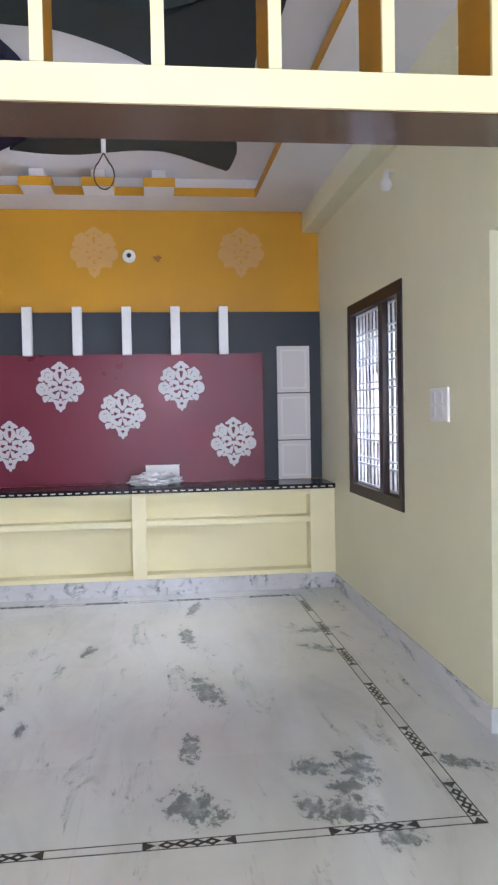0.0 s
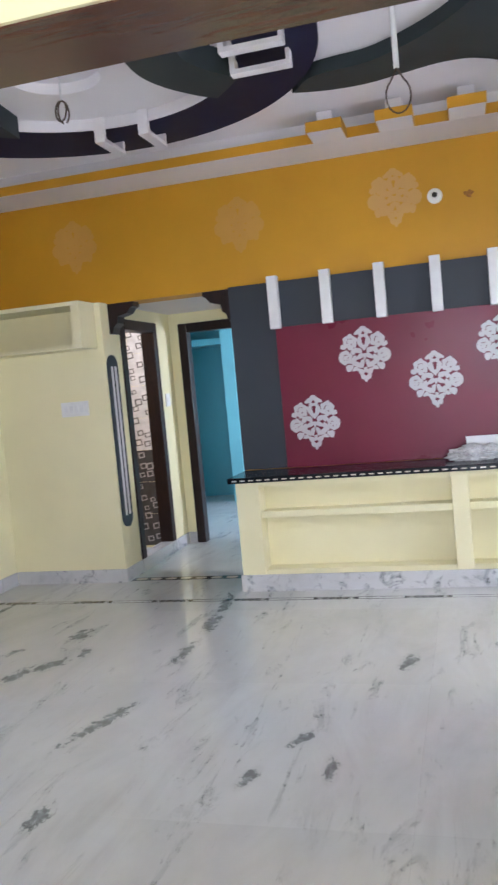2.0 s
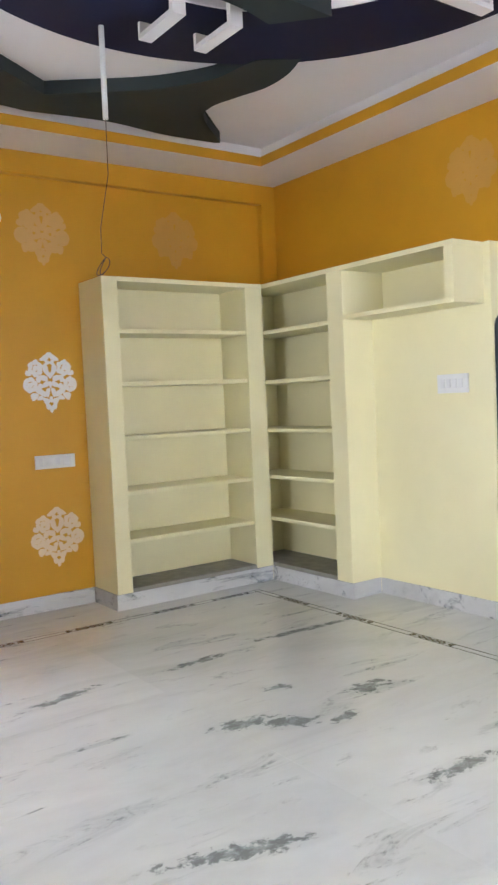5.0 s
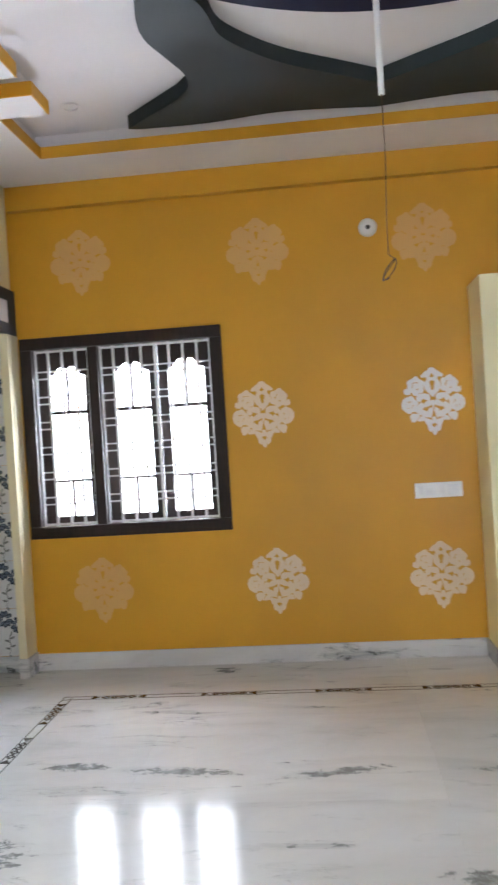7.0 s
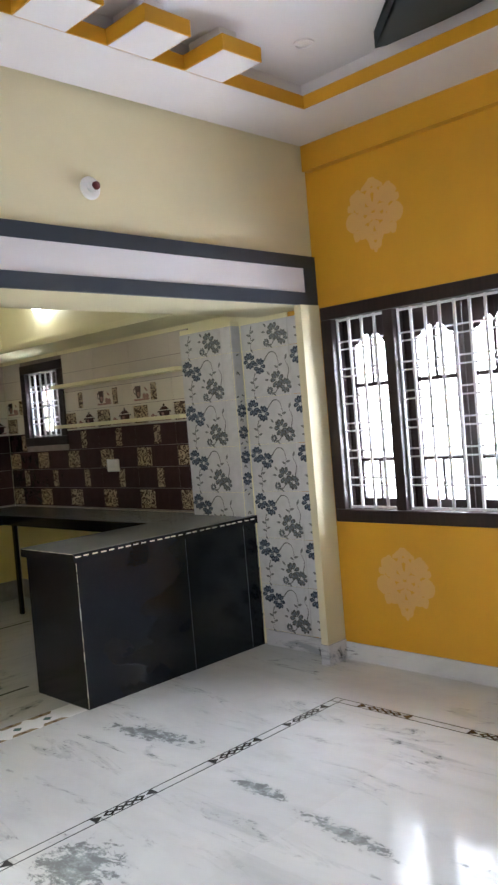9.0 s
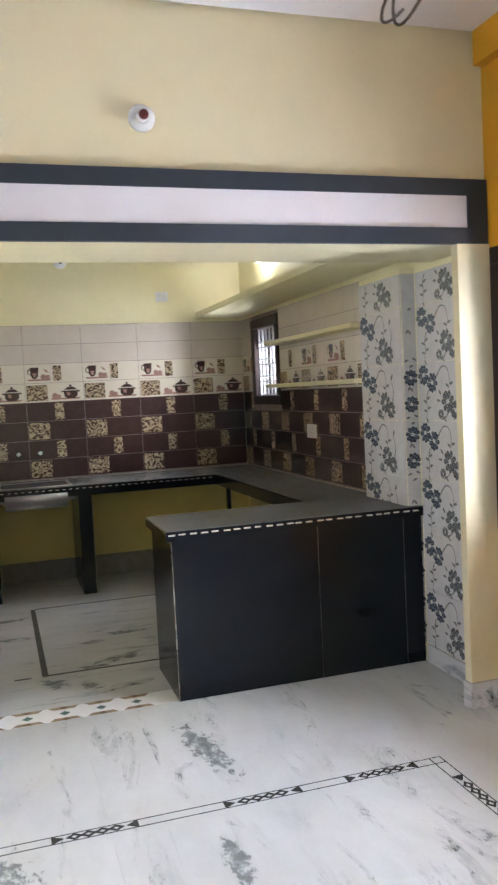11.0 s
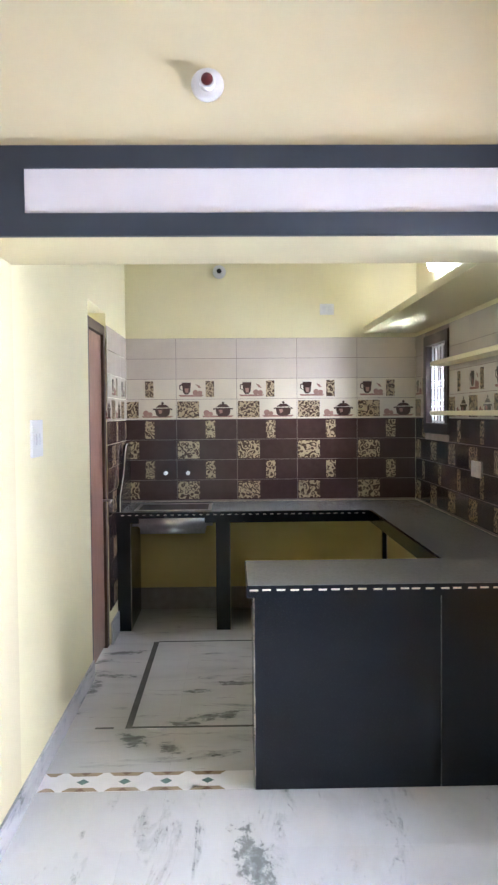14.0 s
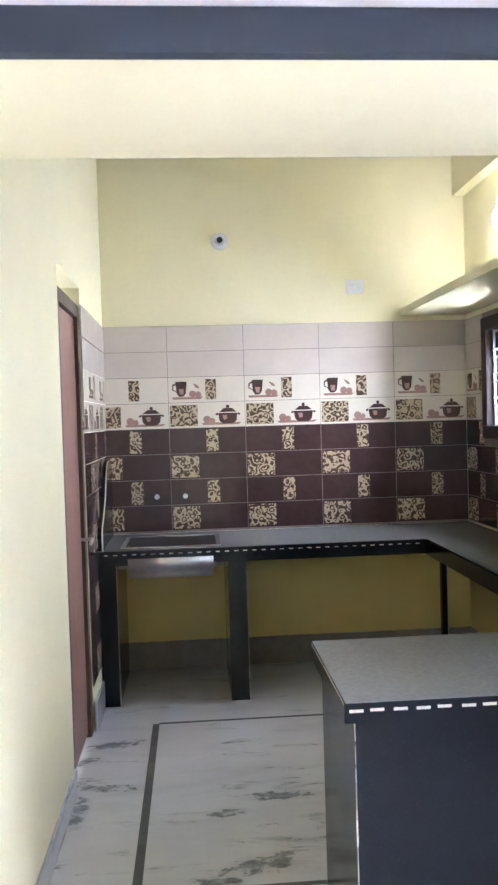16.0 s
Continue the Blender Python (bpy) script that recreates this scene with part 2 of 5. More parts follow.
GREYLINE = plain("grey_inlay_stone", (0.14, 0.145, 0.14), 0.2)
BLACK = granite("black_granite", (0.007, 0.009, 0.013), (0.016, 0.018, 0.022), 0.14, 0.3)
TOPSTONE = plain("dark_green_granite", (0.185, 0.195, 0.19), 0.27, 0, 0.10, 80)
DARKWOOD = wood("dark_brown_varnished_wood", (0.012, 0.007, 0.007), (0.026, 0.013, 0.011), 0.42, (6, 6, 1), 0.25)
BEAMWOOD = wood("polished_brown_wood", (0.078, 0.032, 0.02), (0.098, 0.041, 0.025), 0.2, (0.6, 4, 4))
DOORWOOD = wood("pinkish_brown_door_wood", (0.24, 0.12, 0.085), (0.34, 0.19, 0.14), 0.4)
BARPAINT = plain("white_enamel", (0.72, 0.72, 0.74), 0.35, 0, 0.08)
PLASTIC = plain("white_plastic", (0.76, 0.76, 0.76), 0.3, 0, 0.04)
BLACKPLASTIC = plain("black_plastic", (0.02, 0.02, 0.02), 0.4)
REDPLASTIC = plain("dark_red_plastic", (0.12, 0.012, 0.012), 0.4)
STEEL = plain("brushed_steel", (0.66, 0.66, 0.67), 0.34, 1.0, 0.08, 60)
WIRE = plain("brown_wire", (0.06, 0.035, 0.02), 0.5)
GLASS = clear_glass("window_glass")
DAYLIGHT = glow("bright_overcast_daylight", (1.0, 1.0, 1.0), 5.0)
BEIGE_TILE = plain("beige_glazed_tile", (0.60, 0.535, 0.46), 0.12, 0, 0.04, 6)
IVORY_TILE = plain("ivory_glazed_tile", (0.68, 0.62, 0.51), 0.12, 0, 0.04, 6)
BROWN_TILE = plain("dark_brown_glazed_tile", (0.050, 0.026, 0.026), 0.13, 0, 0.15, 20)
GROUT = plain("grey_grout", (0.24, 0.195, 0.17), 0.8)
GOLD = gold_scroll("gold_scroll_print", (0.075, 0.045, 0.03), (0.47, 0.37, 0.235))
CUPBROWN = plain("brown_cup_print", (0.055, 0.028, 0.024), 0.2)
CUPPINK = plain("pink_brown_print", (0.33, 0.19, 0.16), 0.2)
FLORAL = plain("white_glazed_floral_tile", (0.61, 0.60, 0.60), 0.18, 0, 0.06, 20)
PETAL = plain("dark_blue_petal_print", (0.055, 0.070, 0.098), 0.2, 0, 0.5, 60)
PETAL_GREY = plain("grey_brown_petal_print", (0.125, 0.125, 0.12), 0.2, 0, 0.4, 60)
PETAL_PALE = plain("pale_blue_petal_print", (0.20, 0.23, 0.285), 0.2, 0, 0.3, 60)
STALK = plain("grey_stalk_print", (0.20, 0.20, 0.195), 0.2)
BATHWHITE = plain("white_bath_tile", (0.62, 0.61, 0.62), 0.15)
BATHDARK = plain("dark_grey_bath_tile", (0.075, 0.072, 0.075), 0.15)
BATHPALE = plain("pale_grey_print", (0.42, 0.40, 0.40), 0.2)
BATHPRINT = plain("grey_print", (0.15, 0.14, 0.14), 0.2)
CREAMSTONE = plain("cream_inlay_stone", (0.66, 0.60, 0.50), 0.15)
BROWNSTONE = plain("brown_inlay_stone", (0.20, 0.13, 0.08), 0.15)
TEALSTONE = plain("green_inlay_stone", (0.14, 0.22, 0.21), 0.15)
PAPER = plain("white_paper", (0.78, 0.78, 0.78), 0.6, 0, 0.03)
FILM = plain("crumpled_clear_plastic", (0.60, 0.60, 0.61), 0.2, 0, 0.2, 40)
CONCRETE = plain("grey_concrete", (0.32, 0.31, 0.30), 0.9)
CEMENT = plain("grey_cement_skirting", (0.26, 0.25, 0.22), 0.6)

# ---- mesh helpers ----


def boxes(*bs, bevel=0.0):
    """A bmesh of boxes, each x0, x1, y0, y1, z0, z1."""
    bm = bmesh.new()
    for x0, x1, y0, y1, z0, z1 in bs:
        m = Matrix.LocRotScale(((x0 + x1) / 2, (y0 + y1) / 2, (z0 + z1) / 2), None, (abs(x1 - x0), abs(y1 - y0), abs(z1 - z0)))
        bmesh.ops.create_cube(bm, size=1, matrix=m)
    if bevel:
        bmesh.ops.bevel(bm, geom=bm.edges[:], offset=bevel, segments=2, affect="EDGES", profile=0.6)
    return bm


def finish(name, bm, material, smooth=False):
    me = bpy.data.meshes.new(name)
    bmesh.ops.recalc_face_normals(bm, faces=bm.faces[:])
    bm.to_mesh(me)
    bm.free()
    if smooth:
        for p in me.polygons:
            p.use_smooth = True
    for k in material if isinstance(material, (list, tuple)) else [material]:
        me.materials.append(k)
    return me


def part(name, bm, material, parent=None, label="", smooth=False):
    """One mesh object out of a bmesh, under a thing or a part."""
    ob = new(name, finish(name, bm, material, smooth))
    if parent:
        ob.parent = parent
        ob.matrix_parent_inverse = parent.matrix_basis.inverted()
    return tagged(ob, label)


def thing(name, label, category, at=(0, 0, 0), group="", kind=""):
    ob = new(name)
    ob.empty_display_size = 0.05
    ob.location = at
    return tagged(ob, label, category, group, kind)


def structure(name, bm, material, label, category):
    return tagged(part(name, bm, material), label, category, kind="structure")


def prism(points, axis, a, b):
    """A closed outline of 2D points swept along axis from a to b. For axis x the points are (y, z), for y (x, z), for z (x, y)."""
    bm = bmesh.new()

    def at(p, k):
        return {"x": (k, p[0], p[1]), "y": (p[0], k, p[1]), "z": (p[0], p[1], k)}[axis]
    lo, hi = [bm.verts.new(at(p, a)) for p in points], [bm.verts.new(at(p, b)) for p in points]
    bm.faces.new(lo), bm.faces.new(hi[::-1])
    for i in range(len(points)):
        j = (i + 1) % len(points)
        bm.faces.new((lo[i], lo[j], hi[j], hi[i]))
    return bm


def ring_prism(outer, inner, axis, a, b):
    """A sweep of the band between two outlines of the same count."""
    bm = bmesh.new()

    def at(p, k):
        return {"x": (k, p[0], p[1]), "y": (p[0], k, p[1]), "z": (p[0], p[1], k)}[axis]
    v = [[bm.verts.new(at(p, k)) for p in ps] for ps in (outer, inner) for k in (a, b)]
    n = len(outer)
    for i in range(n):
        j = (i + 1) % n
        for p, q in ((0, 1), (1, 3), (3, 2), (2, 0)):
            bm.faces.new((v[p][i], v[p][j], v[q][j], v[q][i]))
    return bm


def circle(cx, cy, r, n=64, a0=0.0, a1=360.0, closed=True):
    k = n if closed else n - 1
    return [(cx + r * math.cos(radians(a0 + (a1 - a0) * i / k)), cy + r * math.sin(radians(a0 + (a1 - a0) * i / k))) for i in range(n)]


def tube(points, radius, sides=8):
    """A round tube along 3D points."""
    bm = bmesh.new()
    rings = []
    pts = [Vector(p) for p in points]
    for i, p in enumerate(pts):
        d = (pts[min(i + 1, len(pts) - 1)] - pts[max(i - 1, 0)]).normalized()
        u = d.cross(Vector((0.3, 0.5, 0.81)))
        u = (u if u.length > 0.05 else d.cross(Vector((1, 0, 0)))).normalized()
        w = d.cross(u)
        rings.append([bm.verts.new(p + radius * (math.cos(a) * u + math.sin(a) * w)) for a in (2 * math.pi * k / sides for k in range(sides))])
    for r, s in zip(rings, rings[1:]):
        for k in range(sides):
            bm.faces.new((r[k], r[(k + 1) % sides], s[(k + 1) % sides], s[k]))
    bm.faces.new(rings[0]), bm.faces.new(rings[-1][::-1])
    return bm


def lathe(profile, axis="z", at=(0, 0, 0), sides=28):
    """A solid of revolution from (radius, along) pairs."""
    bm = bmesh.new()
    rings = []
    for r, h in profile:
        ring = []
        for k in range(sides):
            a = 2 * math.pi * k / sides
            p = {"z": (r * math.cos(a), r * math.sin(a), h), "y": (r * math.cos(a), h, r * math.sin(a)), "x": (h, r * math.cos(a), r * math.sin(a))}[axis]
            ring.append(bm.verts.new(Vector(at) + Vector(p)))
        rings.append(ring)
    for r, s in zip(rings, rings[1:]):
        for k in range(sides):
            bm.faces.new((r[k], r[(k + 1) % sides], s[(k + 1) % sides], s[k]))
    bm.faces.new(rings[0]), bm.faces.new(rings[-1])
    return bm


# ---- the large structure ----
W, E, S, N = -4.95, 1.36, 2.60, 7.05
CEIL = 3.017

structure("wall_west", boxes((W - 0.25, W, 2.35, 2.611, 0, 3.4), (W - 0.25, W, 2.611, 3.886, 0, 0.823), (W - 0.25, W, 2.611, 3.886, 2.081, 3.4), (W - 0.25, W, 3.886, 7.3, 0, 3.4)), ORANGE,
          "ochre-orange painted plaster wall with faded damask stencils", "wall")
structure("wall_east", boxes((E, E + 0.25, 3.66, 4.826, 0, 3.4), (E, E + 0.25, 4.826, 6.052, 0, 0.791), (E, E + 0.25, 4.826, 6.052, 2.107, 3.4), (E, E + 0.25, 6.052, 7.3, 0, 3.4),
                             (E, E + 0.25, 2.90, 3.66, 2.107, 3.4)), PALE, "pale green-cream painted plaster wall with a window", "wall")
structure("wall_north", boxes((-3.0, -1.742, N, N + 0.25, 2.19, 3.4), (-5.2, -3.0, N, N + 0.25, 0, 3.4), (-1.742, E + 0.25, N, N + 0.25, 0, 3.4)), ORANGE,
          "ochre-orange painted wall above the panelled unit", "wall")
structure("wall_south", boxes((W, -2.66, 2.106, S - 0.025, 2.10, 3.4), (-2.66, -2.42, 2.106, S - 0.025, 0, 3.4), (-4.95, -4.785, 2.55, S, 0, 2.10)), TAN,
          "buff painted wall and beam over the kitchen opening", "wall")
structure("ceiling_beam_west", boxes((W, W + 0.055, S, N, 2.87, CEIL)), ORANGE, "orange painted beam along the ceiling", "beam")
structure("pillar_north_west", boxes((W, W + 0.055, 6.92, N, 2.197, 2.87)), ORANGE, "orange painted corner pillar above the shelves", "pillar")
structure("ceiling_beam_east", boxes((E - 0.13, E, 2.62, N, 2.85, CEIL)), PALE, "pale cream painted beam along the ceiling", "beam")

# floors
floor = structure("floor", boxes((-5.3, 1.9, -2.6, 11.7, -0.12, -0.004)), CREAMSTONE, "grey screed bed under the polished marble floor", "floor")
structure("ground", boxes((-60, 60, -60, 60, -3.3, -3.2)), CONCRETE, "grey concrete ground outside the house", "ground")

# hall ceiling: a border slab with a stepped tray
TX0, TX1, TY0, TY1 = -4.485, 0.79, 2.985, 6.625
ceiling = structure("ceiling", boxes((W, TX0, S, N, CEIL, CEIL + 0.065), (TX1, E, S, N, CEIL, CEIL + 0.065), (TX0, TX1, S, TY0, CEIL, CEIL + 0.065), (TX0, TX1, TY1, N, CEIL, CEIL + 0.065),
                                     (-5.2, 1.6, 2.35, 7.3, 3.40, 3.6)), WHITE, "white painted false ceiling border round a recessed tray", "ceiling")
structure("ceiling_tray", boxes((W, TX0 - 0.035, S, N, CEIL + 0.065, 3.16), (TX1 + 0.035, E, S, N, CEIL + 0.065, 3.16),
                                (TX0 - 0.035, TX1 + 0.035, S, TY0 - 0.035, CEIL + 0.065, 3.16), (TX0 - 0.035, TX1 + 0.035, TY1 + 0.035, N, CEIL + 0.065, 3.16)), LILAC,
          "lilac-white recessed tray of the false ceiling", "ceiling")
T = 0.006
trim = boxes((TX0, TX0 + T, TY0, TY1, CEIL + 0.002, CEIL + 0.067), (TX1 - T, TX1, TY0, TY1, CEIL + 0.002, CEIL + 0.067),
             (TX0 + T, TX1 - T, TY0, TY0 + T, CEIL + 0.002, CEIL + 0.067), (TX0 + T, TX1 - T, TY1 - T, TY1, CEIL + 0.002, CEIL + 0.067))
structure("trim_tray", trim, ORANGE, "ochre-yellow painted edge of the ceiling tray", "trim")

tab = thing("ceiling_tab", "white tab with ochre-yellow edges projecting into the ceiling tray", "ceiling trim", (-0.83, TY1 - 0.008, CEIL), "tray tabs")
part("tab_body", boxes((-0.94, -0.72, TY1 - 0.25, TY1 - 0.008, CEIL - 0.001, CEIL + 0.06)), WHITE, tab)
part("tab_edge", boxes((-0.946, -0.94, TY1 - 0.25, TY1 - 0.008, CEIL + 0.001, CEIL + 0.066), (-0.72, -0.714, TY1 - 0.25, TY1 - 0.008, CEIL + 0.001, CEIL + 0.066),
                       (-0.946, -0.714, TY1 - 0.257, TY1 - 0.25, CEIL + 0.001, CEIL + 0.066)), ORANGE, tab, "ochre-yellow painted edge")
part("tab_block", boxes((-0.88, -0.78, TY1 - 0.18, TY1 + 0.02, CEIL + 0.068, 3.159)), WHITE, tab)
for k in (-0.39, 0.05):
    copy_thing(tab, pose(k, TY1 - 0.008, CEIL))
for k in (-2.96, -3.38, -3.79):
    copy_thing(tab, pose(k, TY0 + 0.008, CEIL, 0, 0, 180))

# ceiling ornament
CX, CY, R = -2.02, 4.93, 1.40
HX, HY = CX - 0.03, CY + 0.23


def slab_with_well(x0, x1, y0, y1, cx, cy, r, z0, z1, n=72):
    """A flat slab with a round well cut through it."""
    rim = circle(cx, cy, r, n)
    outer = []
    for x, y in rim:
        dx, dy = x - cx, y - cy
        k = min((x1 - cx) / dx if dx > 1e-6 else 1e9, (x0 - cx) / dx if dx < -1e-6 else 1e9, (y1 - cy) / dy if dy > 1e-6 else 1e9, (y0 - cy) / dy if dy < -1e-6 else 1e9)
        outer.append((cx + k * dx, cy + k * dy))
    for px, py in ((x0, y0), (x0, y1), (x1, y0), (x1, y1)):
        near = min(range(n), key=lambda q: (outer[q][0] - px) ** 2 + (outer[q][1] - py) ** 2)
        outer[near] = (px, py)
    return ring_prism(outer, rim, "z", z0, z1)


structure("ceiling_soffit", slab_with_well(W, E, S, N, HX, HY, 0.24, 3.16, 3.22), WHITE, "white plaster soffit of the tray with a round well for the fan hook", "ceiling")
structure("ceiling_well", boxes((HX - 0.3, HX + 0.3, HY - 0.3, HY + 0.3, 3.222, 3.25)), WHITE, "white plaster cap of the round well", "ceiling")
ornament = thing("ceiling_ornament", "navy and dark green plaster ceiling ornament with white straps", "ceiling ornament", (CX, CY, 3.25))
RI, IX, IY = 0.905, CX + 0.08, CY + 0.03
part("ring", ring_prism(circle(CX, CY, R, 96), circle(IX, IY, RI, 96), "z", 3.09, 3.159), NAVY, ornament, "navy painted ring")
part("rim", ring_prism(circle(IX, IY, RI - 0.002, 96), circle(IX, IY, RI - 0.012, 96), "z", 3.092, 3.159), WHITE, ornament, "white inner rim of the ring")


def spline(points, per=8):
    """A smooth line through the points."""
    ps = [Vector((*p, 0)) for p in points]
    out = []
    for i in range(len(ps) - 1):
        p0, p1, p2, p3 = ps[max(i - 1, 0)], ps[i], ps[i + 1], ps[min(i + 2, len(ps) - 1)]
        for k in range(per):
            t = k / per
            q = 0.5 * (2 * p1 + (p2 - p0) * t + (2 * p0 - 5 * p1 + 4 * p2 - p3) * t * t + (3 * p1 - p0 - 3 * p2 + p3) * t ** 3)
            out.append((q.x, q.y))
    return out + [points[-1]]


def wing(sx):
    """One side wing: a scalloped outer edge with two horned tips, and a pointed petal cut out of it."""
    out = spline([(1.02, 0.96), (1.2, 1.02), (1.4, 1.03), (1.6, 0.97), (1.78, 0.92), (1.95, 0.95), (2.13, 1.10)]) + [(2.33, 1.33)] + spline([(2.35, 1.28), (2.36, 0.9), (2.31, 0.5), (2.36, 0.06)]) + [(2.37, 0)]
    cut = spline([(1.06, 0.90), (1.14, 0.78), (1.26, 0.74), (1.44, 0.71), (1.62, 0.59), (1.78, 0.43), (1.94, 0.20)]) + [(2.08, 0.0)]
    out = out + [(x, -y) for x, y in out[-2::-1]]
    cut = cut + [(x, -y) for x, y in cut[-2::-1]]
    bm = bmesh.new()
    k = 80

    def even(ps):
        ps = [Vector((*p, 0)) for p in ps]
        run = [0.0]
        for a, b in zip(ps, ps[1:]):
            run.append(run[-1] + (b - a).length)
        got, j = [], 0
        for i in range(k + 1):
            d = run[-1] * i / k
            while j < len(run) - 2 and run[j + 1] < d:
                j += 1
            f = (d - run[j]) / max(1e-9, run[j + 1] - run[j])
            got.append(ps[j].lerp(ps[j + 1], f))
        return got
    a, b = out, cut
    # keep the pointed tips by joining the two lines with triangles
    lines = [[[bm.verts.new((CX + sx * x, CY - 0.07 + y, z)) for x, y in ps] for z in (3.085, 3.159)] for ps in (a, b)]
    for (lo, hi) in lines:
        for i in range(len(lo) - 1):
            bm.faces.new((lo[i], lo[i + 1], hi[i + 1], hi[i]))
    for lev in (0, 1):
        p, q = lines[0][lev], lines[1][lev]
        i = j = 0
        while i < len(p) - 1 or j < len(q) - 1:
            if j == len(q) - 1 or (i < len(p) - 1 and (i + 1) / len(p) <= (j + 1) / len(q)):
                bm.faces.new((p[i], p[i + 1], q[j]))
                i += 1
            else:
                bm.faces.new((p[i], q[j + 1], q[j]))
                j += 1
    return bm


part("wing", wing(-1.0), GREEN, ornament, "dark green-grey painted wing")
part("wing", wing(1.09), GREEN, ornament, "dark green-grey painted wing")
ARC_WEST = ([(-0.50, 0.64), (-0.47, 0.35), (-0.47, 0.05), (-0.50, -0.25), (-0.60, -0.58)], [(-0.70, 0.44), (-0.645, 0.26), (-0.62, 0.05), (-0.64, -0.17), (-0.76, -0.40)])
ARC_EAST = ([(0.75, 0.60), (0.66, 0.50), (0.54, 0.29), (0.49, 0.06), (0.53, -0.25), (0.68, -0.50)], [(0.93, 0.38), (0.83, 0.22), (0.76, 0.06), (0.76, -0.08), (0.81, -0.22), (0.93, -0.38)])
for near, far in (ARC_WEST, ARC_EAST):
    line = spline([(CX + x, CY + y) for x, y in near]) + spline([(CX + x, CY + y) for x, y in far])[::-1]
    part("arc_band", prism(line, "z", 3.03, 3.0895), GREEN, ornament, "dark green-grey painted arc")
    inner = [p for p in line if math.hypot(p[0] - IX, p[1] - IY) < RI - 0.014]
    part("arc_root", prism(inner, "z", 3.0895, 3.159), GREEN, ornament, "dark green-grey painted arc")
for turn, offs, reach in ((0, (0.02, 0.30), 0.98), (90, (-0.19, 0.10), 0.935), (180, (-0.30, -0.02), 0.82), (270, (-0.10, 0.19), 0.87)):
    for off in offs:
        d = math.sqrt(reach ** 2 - off ** 2 * 0.5)
        bm = boxes((d - 0.012, d + 0.25, off - 0.033, off + 0.033, 3.012, 3.035), (d + 0.25, d + 0.27, off - 0.033, off + 0.033, 3.012, 3.0885), (d - 0.04, d - 0.012, off - 0.033, off + 0.033, 3.012, 3.1585))
        bmesh.ops.transform(bm, matrix=Matrix.Translation((CX, CY, 0)) @ Matrix.Rotation(radians(turn), 4, "Z"), verts=bm.verts)
        part("strap", bm, WHITE, ornament, "white strap across the ring")

# the room behind the start, closed plainly
structure("wall_entry_west", boxes((-2.66, -2.42, -2.5, 2.106, 2.2, 3.3), (-2.66, -2.42, 0.51, 2.106, 0, 2.2), (-2.66, -2.42, -2.5, -0.15, 0, 2.2)), CREAM, "cream painted wall between kitchen and entry room", "wall")
structure("wall_entry_east", boxes((E, E + 0.25, -2.5, 2.9, 0, 3.3)), CREAM, "cream painted wall of the entry room", "wall")
# The window here is unseen, placed to let added light into the hall.
structure("wall_entry_south", boxes((-2.66, -0.15, -2.75, -2.5, 0, 3.3), (1.15, E + 0.25, -2.75, -2.5, 0, 3.3), (-0.15, 1.15, -2.75, -2.5, 2.1, 3.3), (-0.15, 1.15, -2.75, -2.5, 0, 0.9)), CREAM, "unseen cream painted wall with a window added for light", "wall")
structure("ceiling_entry", boxes((-2.66, E + 0.25, -2.75, 2.599, 3.25, 3.399)), WHITE, "white painted ceiling of the entry room", "ceiling")

# wooden lintel and screen over the opening to the hall
structure("lintel", boxes((-2.42, E, 2.652, 2.92, 2.20, 2.225)), BEAMWOOD, "polished brown wooden lintel lining under the screen", "lintel")
screen = thing("partition_screen", "cream partition screen of upright fins with orange sides above the lintel", "screen", (0, 2.77, 2.225))
part("rail", boxes((-2.42, E, 2.64, 2.651, 2.203, 2.303)), CREAM, screen)
part("rail_top", boxes((-2.42, E, 2.652, 2.92, 2.226, 2.302)), CREAM, screen)
for k in range(12):
    x = -2.222 + 0.3165 * k
    fin = part("fin", boxes((x - 0.015, x + 0.015, 2.655, 2.895, 2.304, CEIL)), ORANGE, screen, "orange sided fin")
    part("fin_face", boxes((x - 0.018, x + 0.018, 2.638, 2.654, 2.304, CEIL), bevel=0.002), CREAM, fin, "cream front edge")

# pelmet over the kitchen opening
pelmet = thing("pelmet", "slate-blue framed pelmet with a lilac-white panel over the kitchen opening", "pelmet", (-3.8, S, 2.1))
PX0, PX1 = -4.945, -2.72
for b in ((PX0, PX1, S - 0.025, S, 2.10, 2.171), (PX0, PX1, S - 0.025, S, 2.311, 2.382), (PX0, -4.845, S - 0.025, S, 2.171, 2.311), (-2.835, PX1, S - 0.025, S, 2.171, 2.311)):
    part("frame_bar", boxes(b), SLATE, pelmet, "slate-blue painted frame bar")
part("panel", boxes((-4.845, -2.835, S - 0.025, S - 0.008, 2.171, 2.311)), LILAC, pelmet, "lilac-white panel")

# alcove to the north
structure("wall_alcove_west", boxes((-2.86, -2.75, 7.052, 7.247, 0, 2.19), (-2.86, -2.75, 8.03, 8.4, 0, 2.19), (-2.86, -2.75, 7.247, 8.03, 2.085, 2.19)), CREAM, "cream painted wall with a bathroom door opening", "wall")
structure("wall_alcove_north", boxes((-2.75, -2.656, 8.4, 8.6, 0, 2.19), (-1.72, -1.4, 8.4, 8.6, 0, 2.19), (-2.656, -1.72, 8.4, 8.6, 2.085, 2.19)), CREAM, "cream painted wall round the bedroom door", "wall")
structure("wall_alcove_east", boxes((-1.74, -1.5, 7.3, 8.4, 0, 2.19)), CREAM, "cream painted alcove wall", "wall")
structure("ceiling_alcove", boxes((-3.0, -1.5, 7.3, 8.6, 2.19, 2.3)), WHITE, "white painted low ceiling of the alcove", "ceiling")
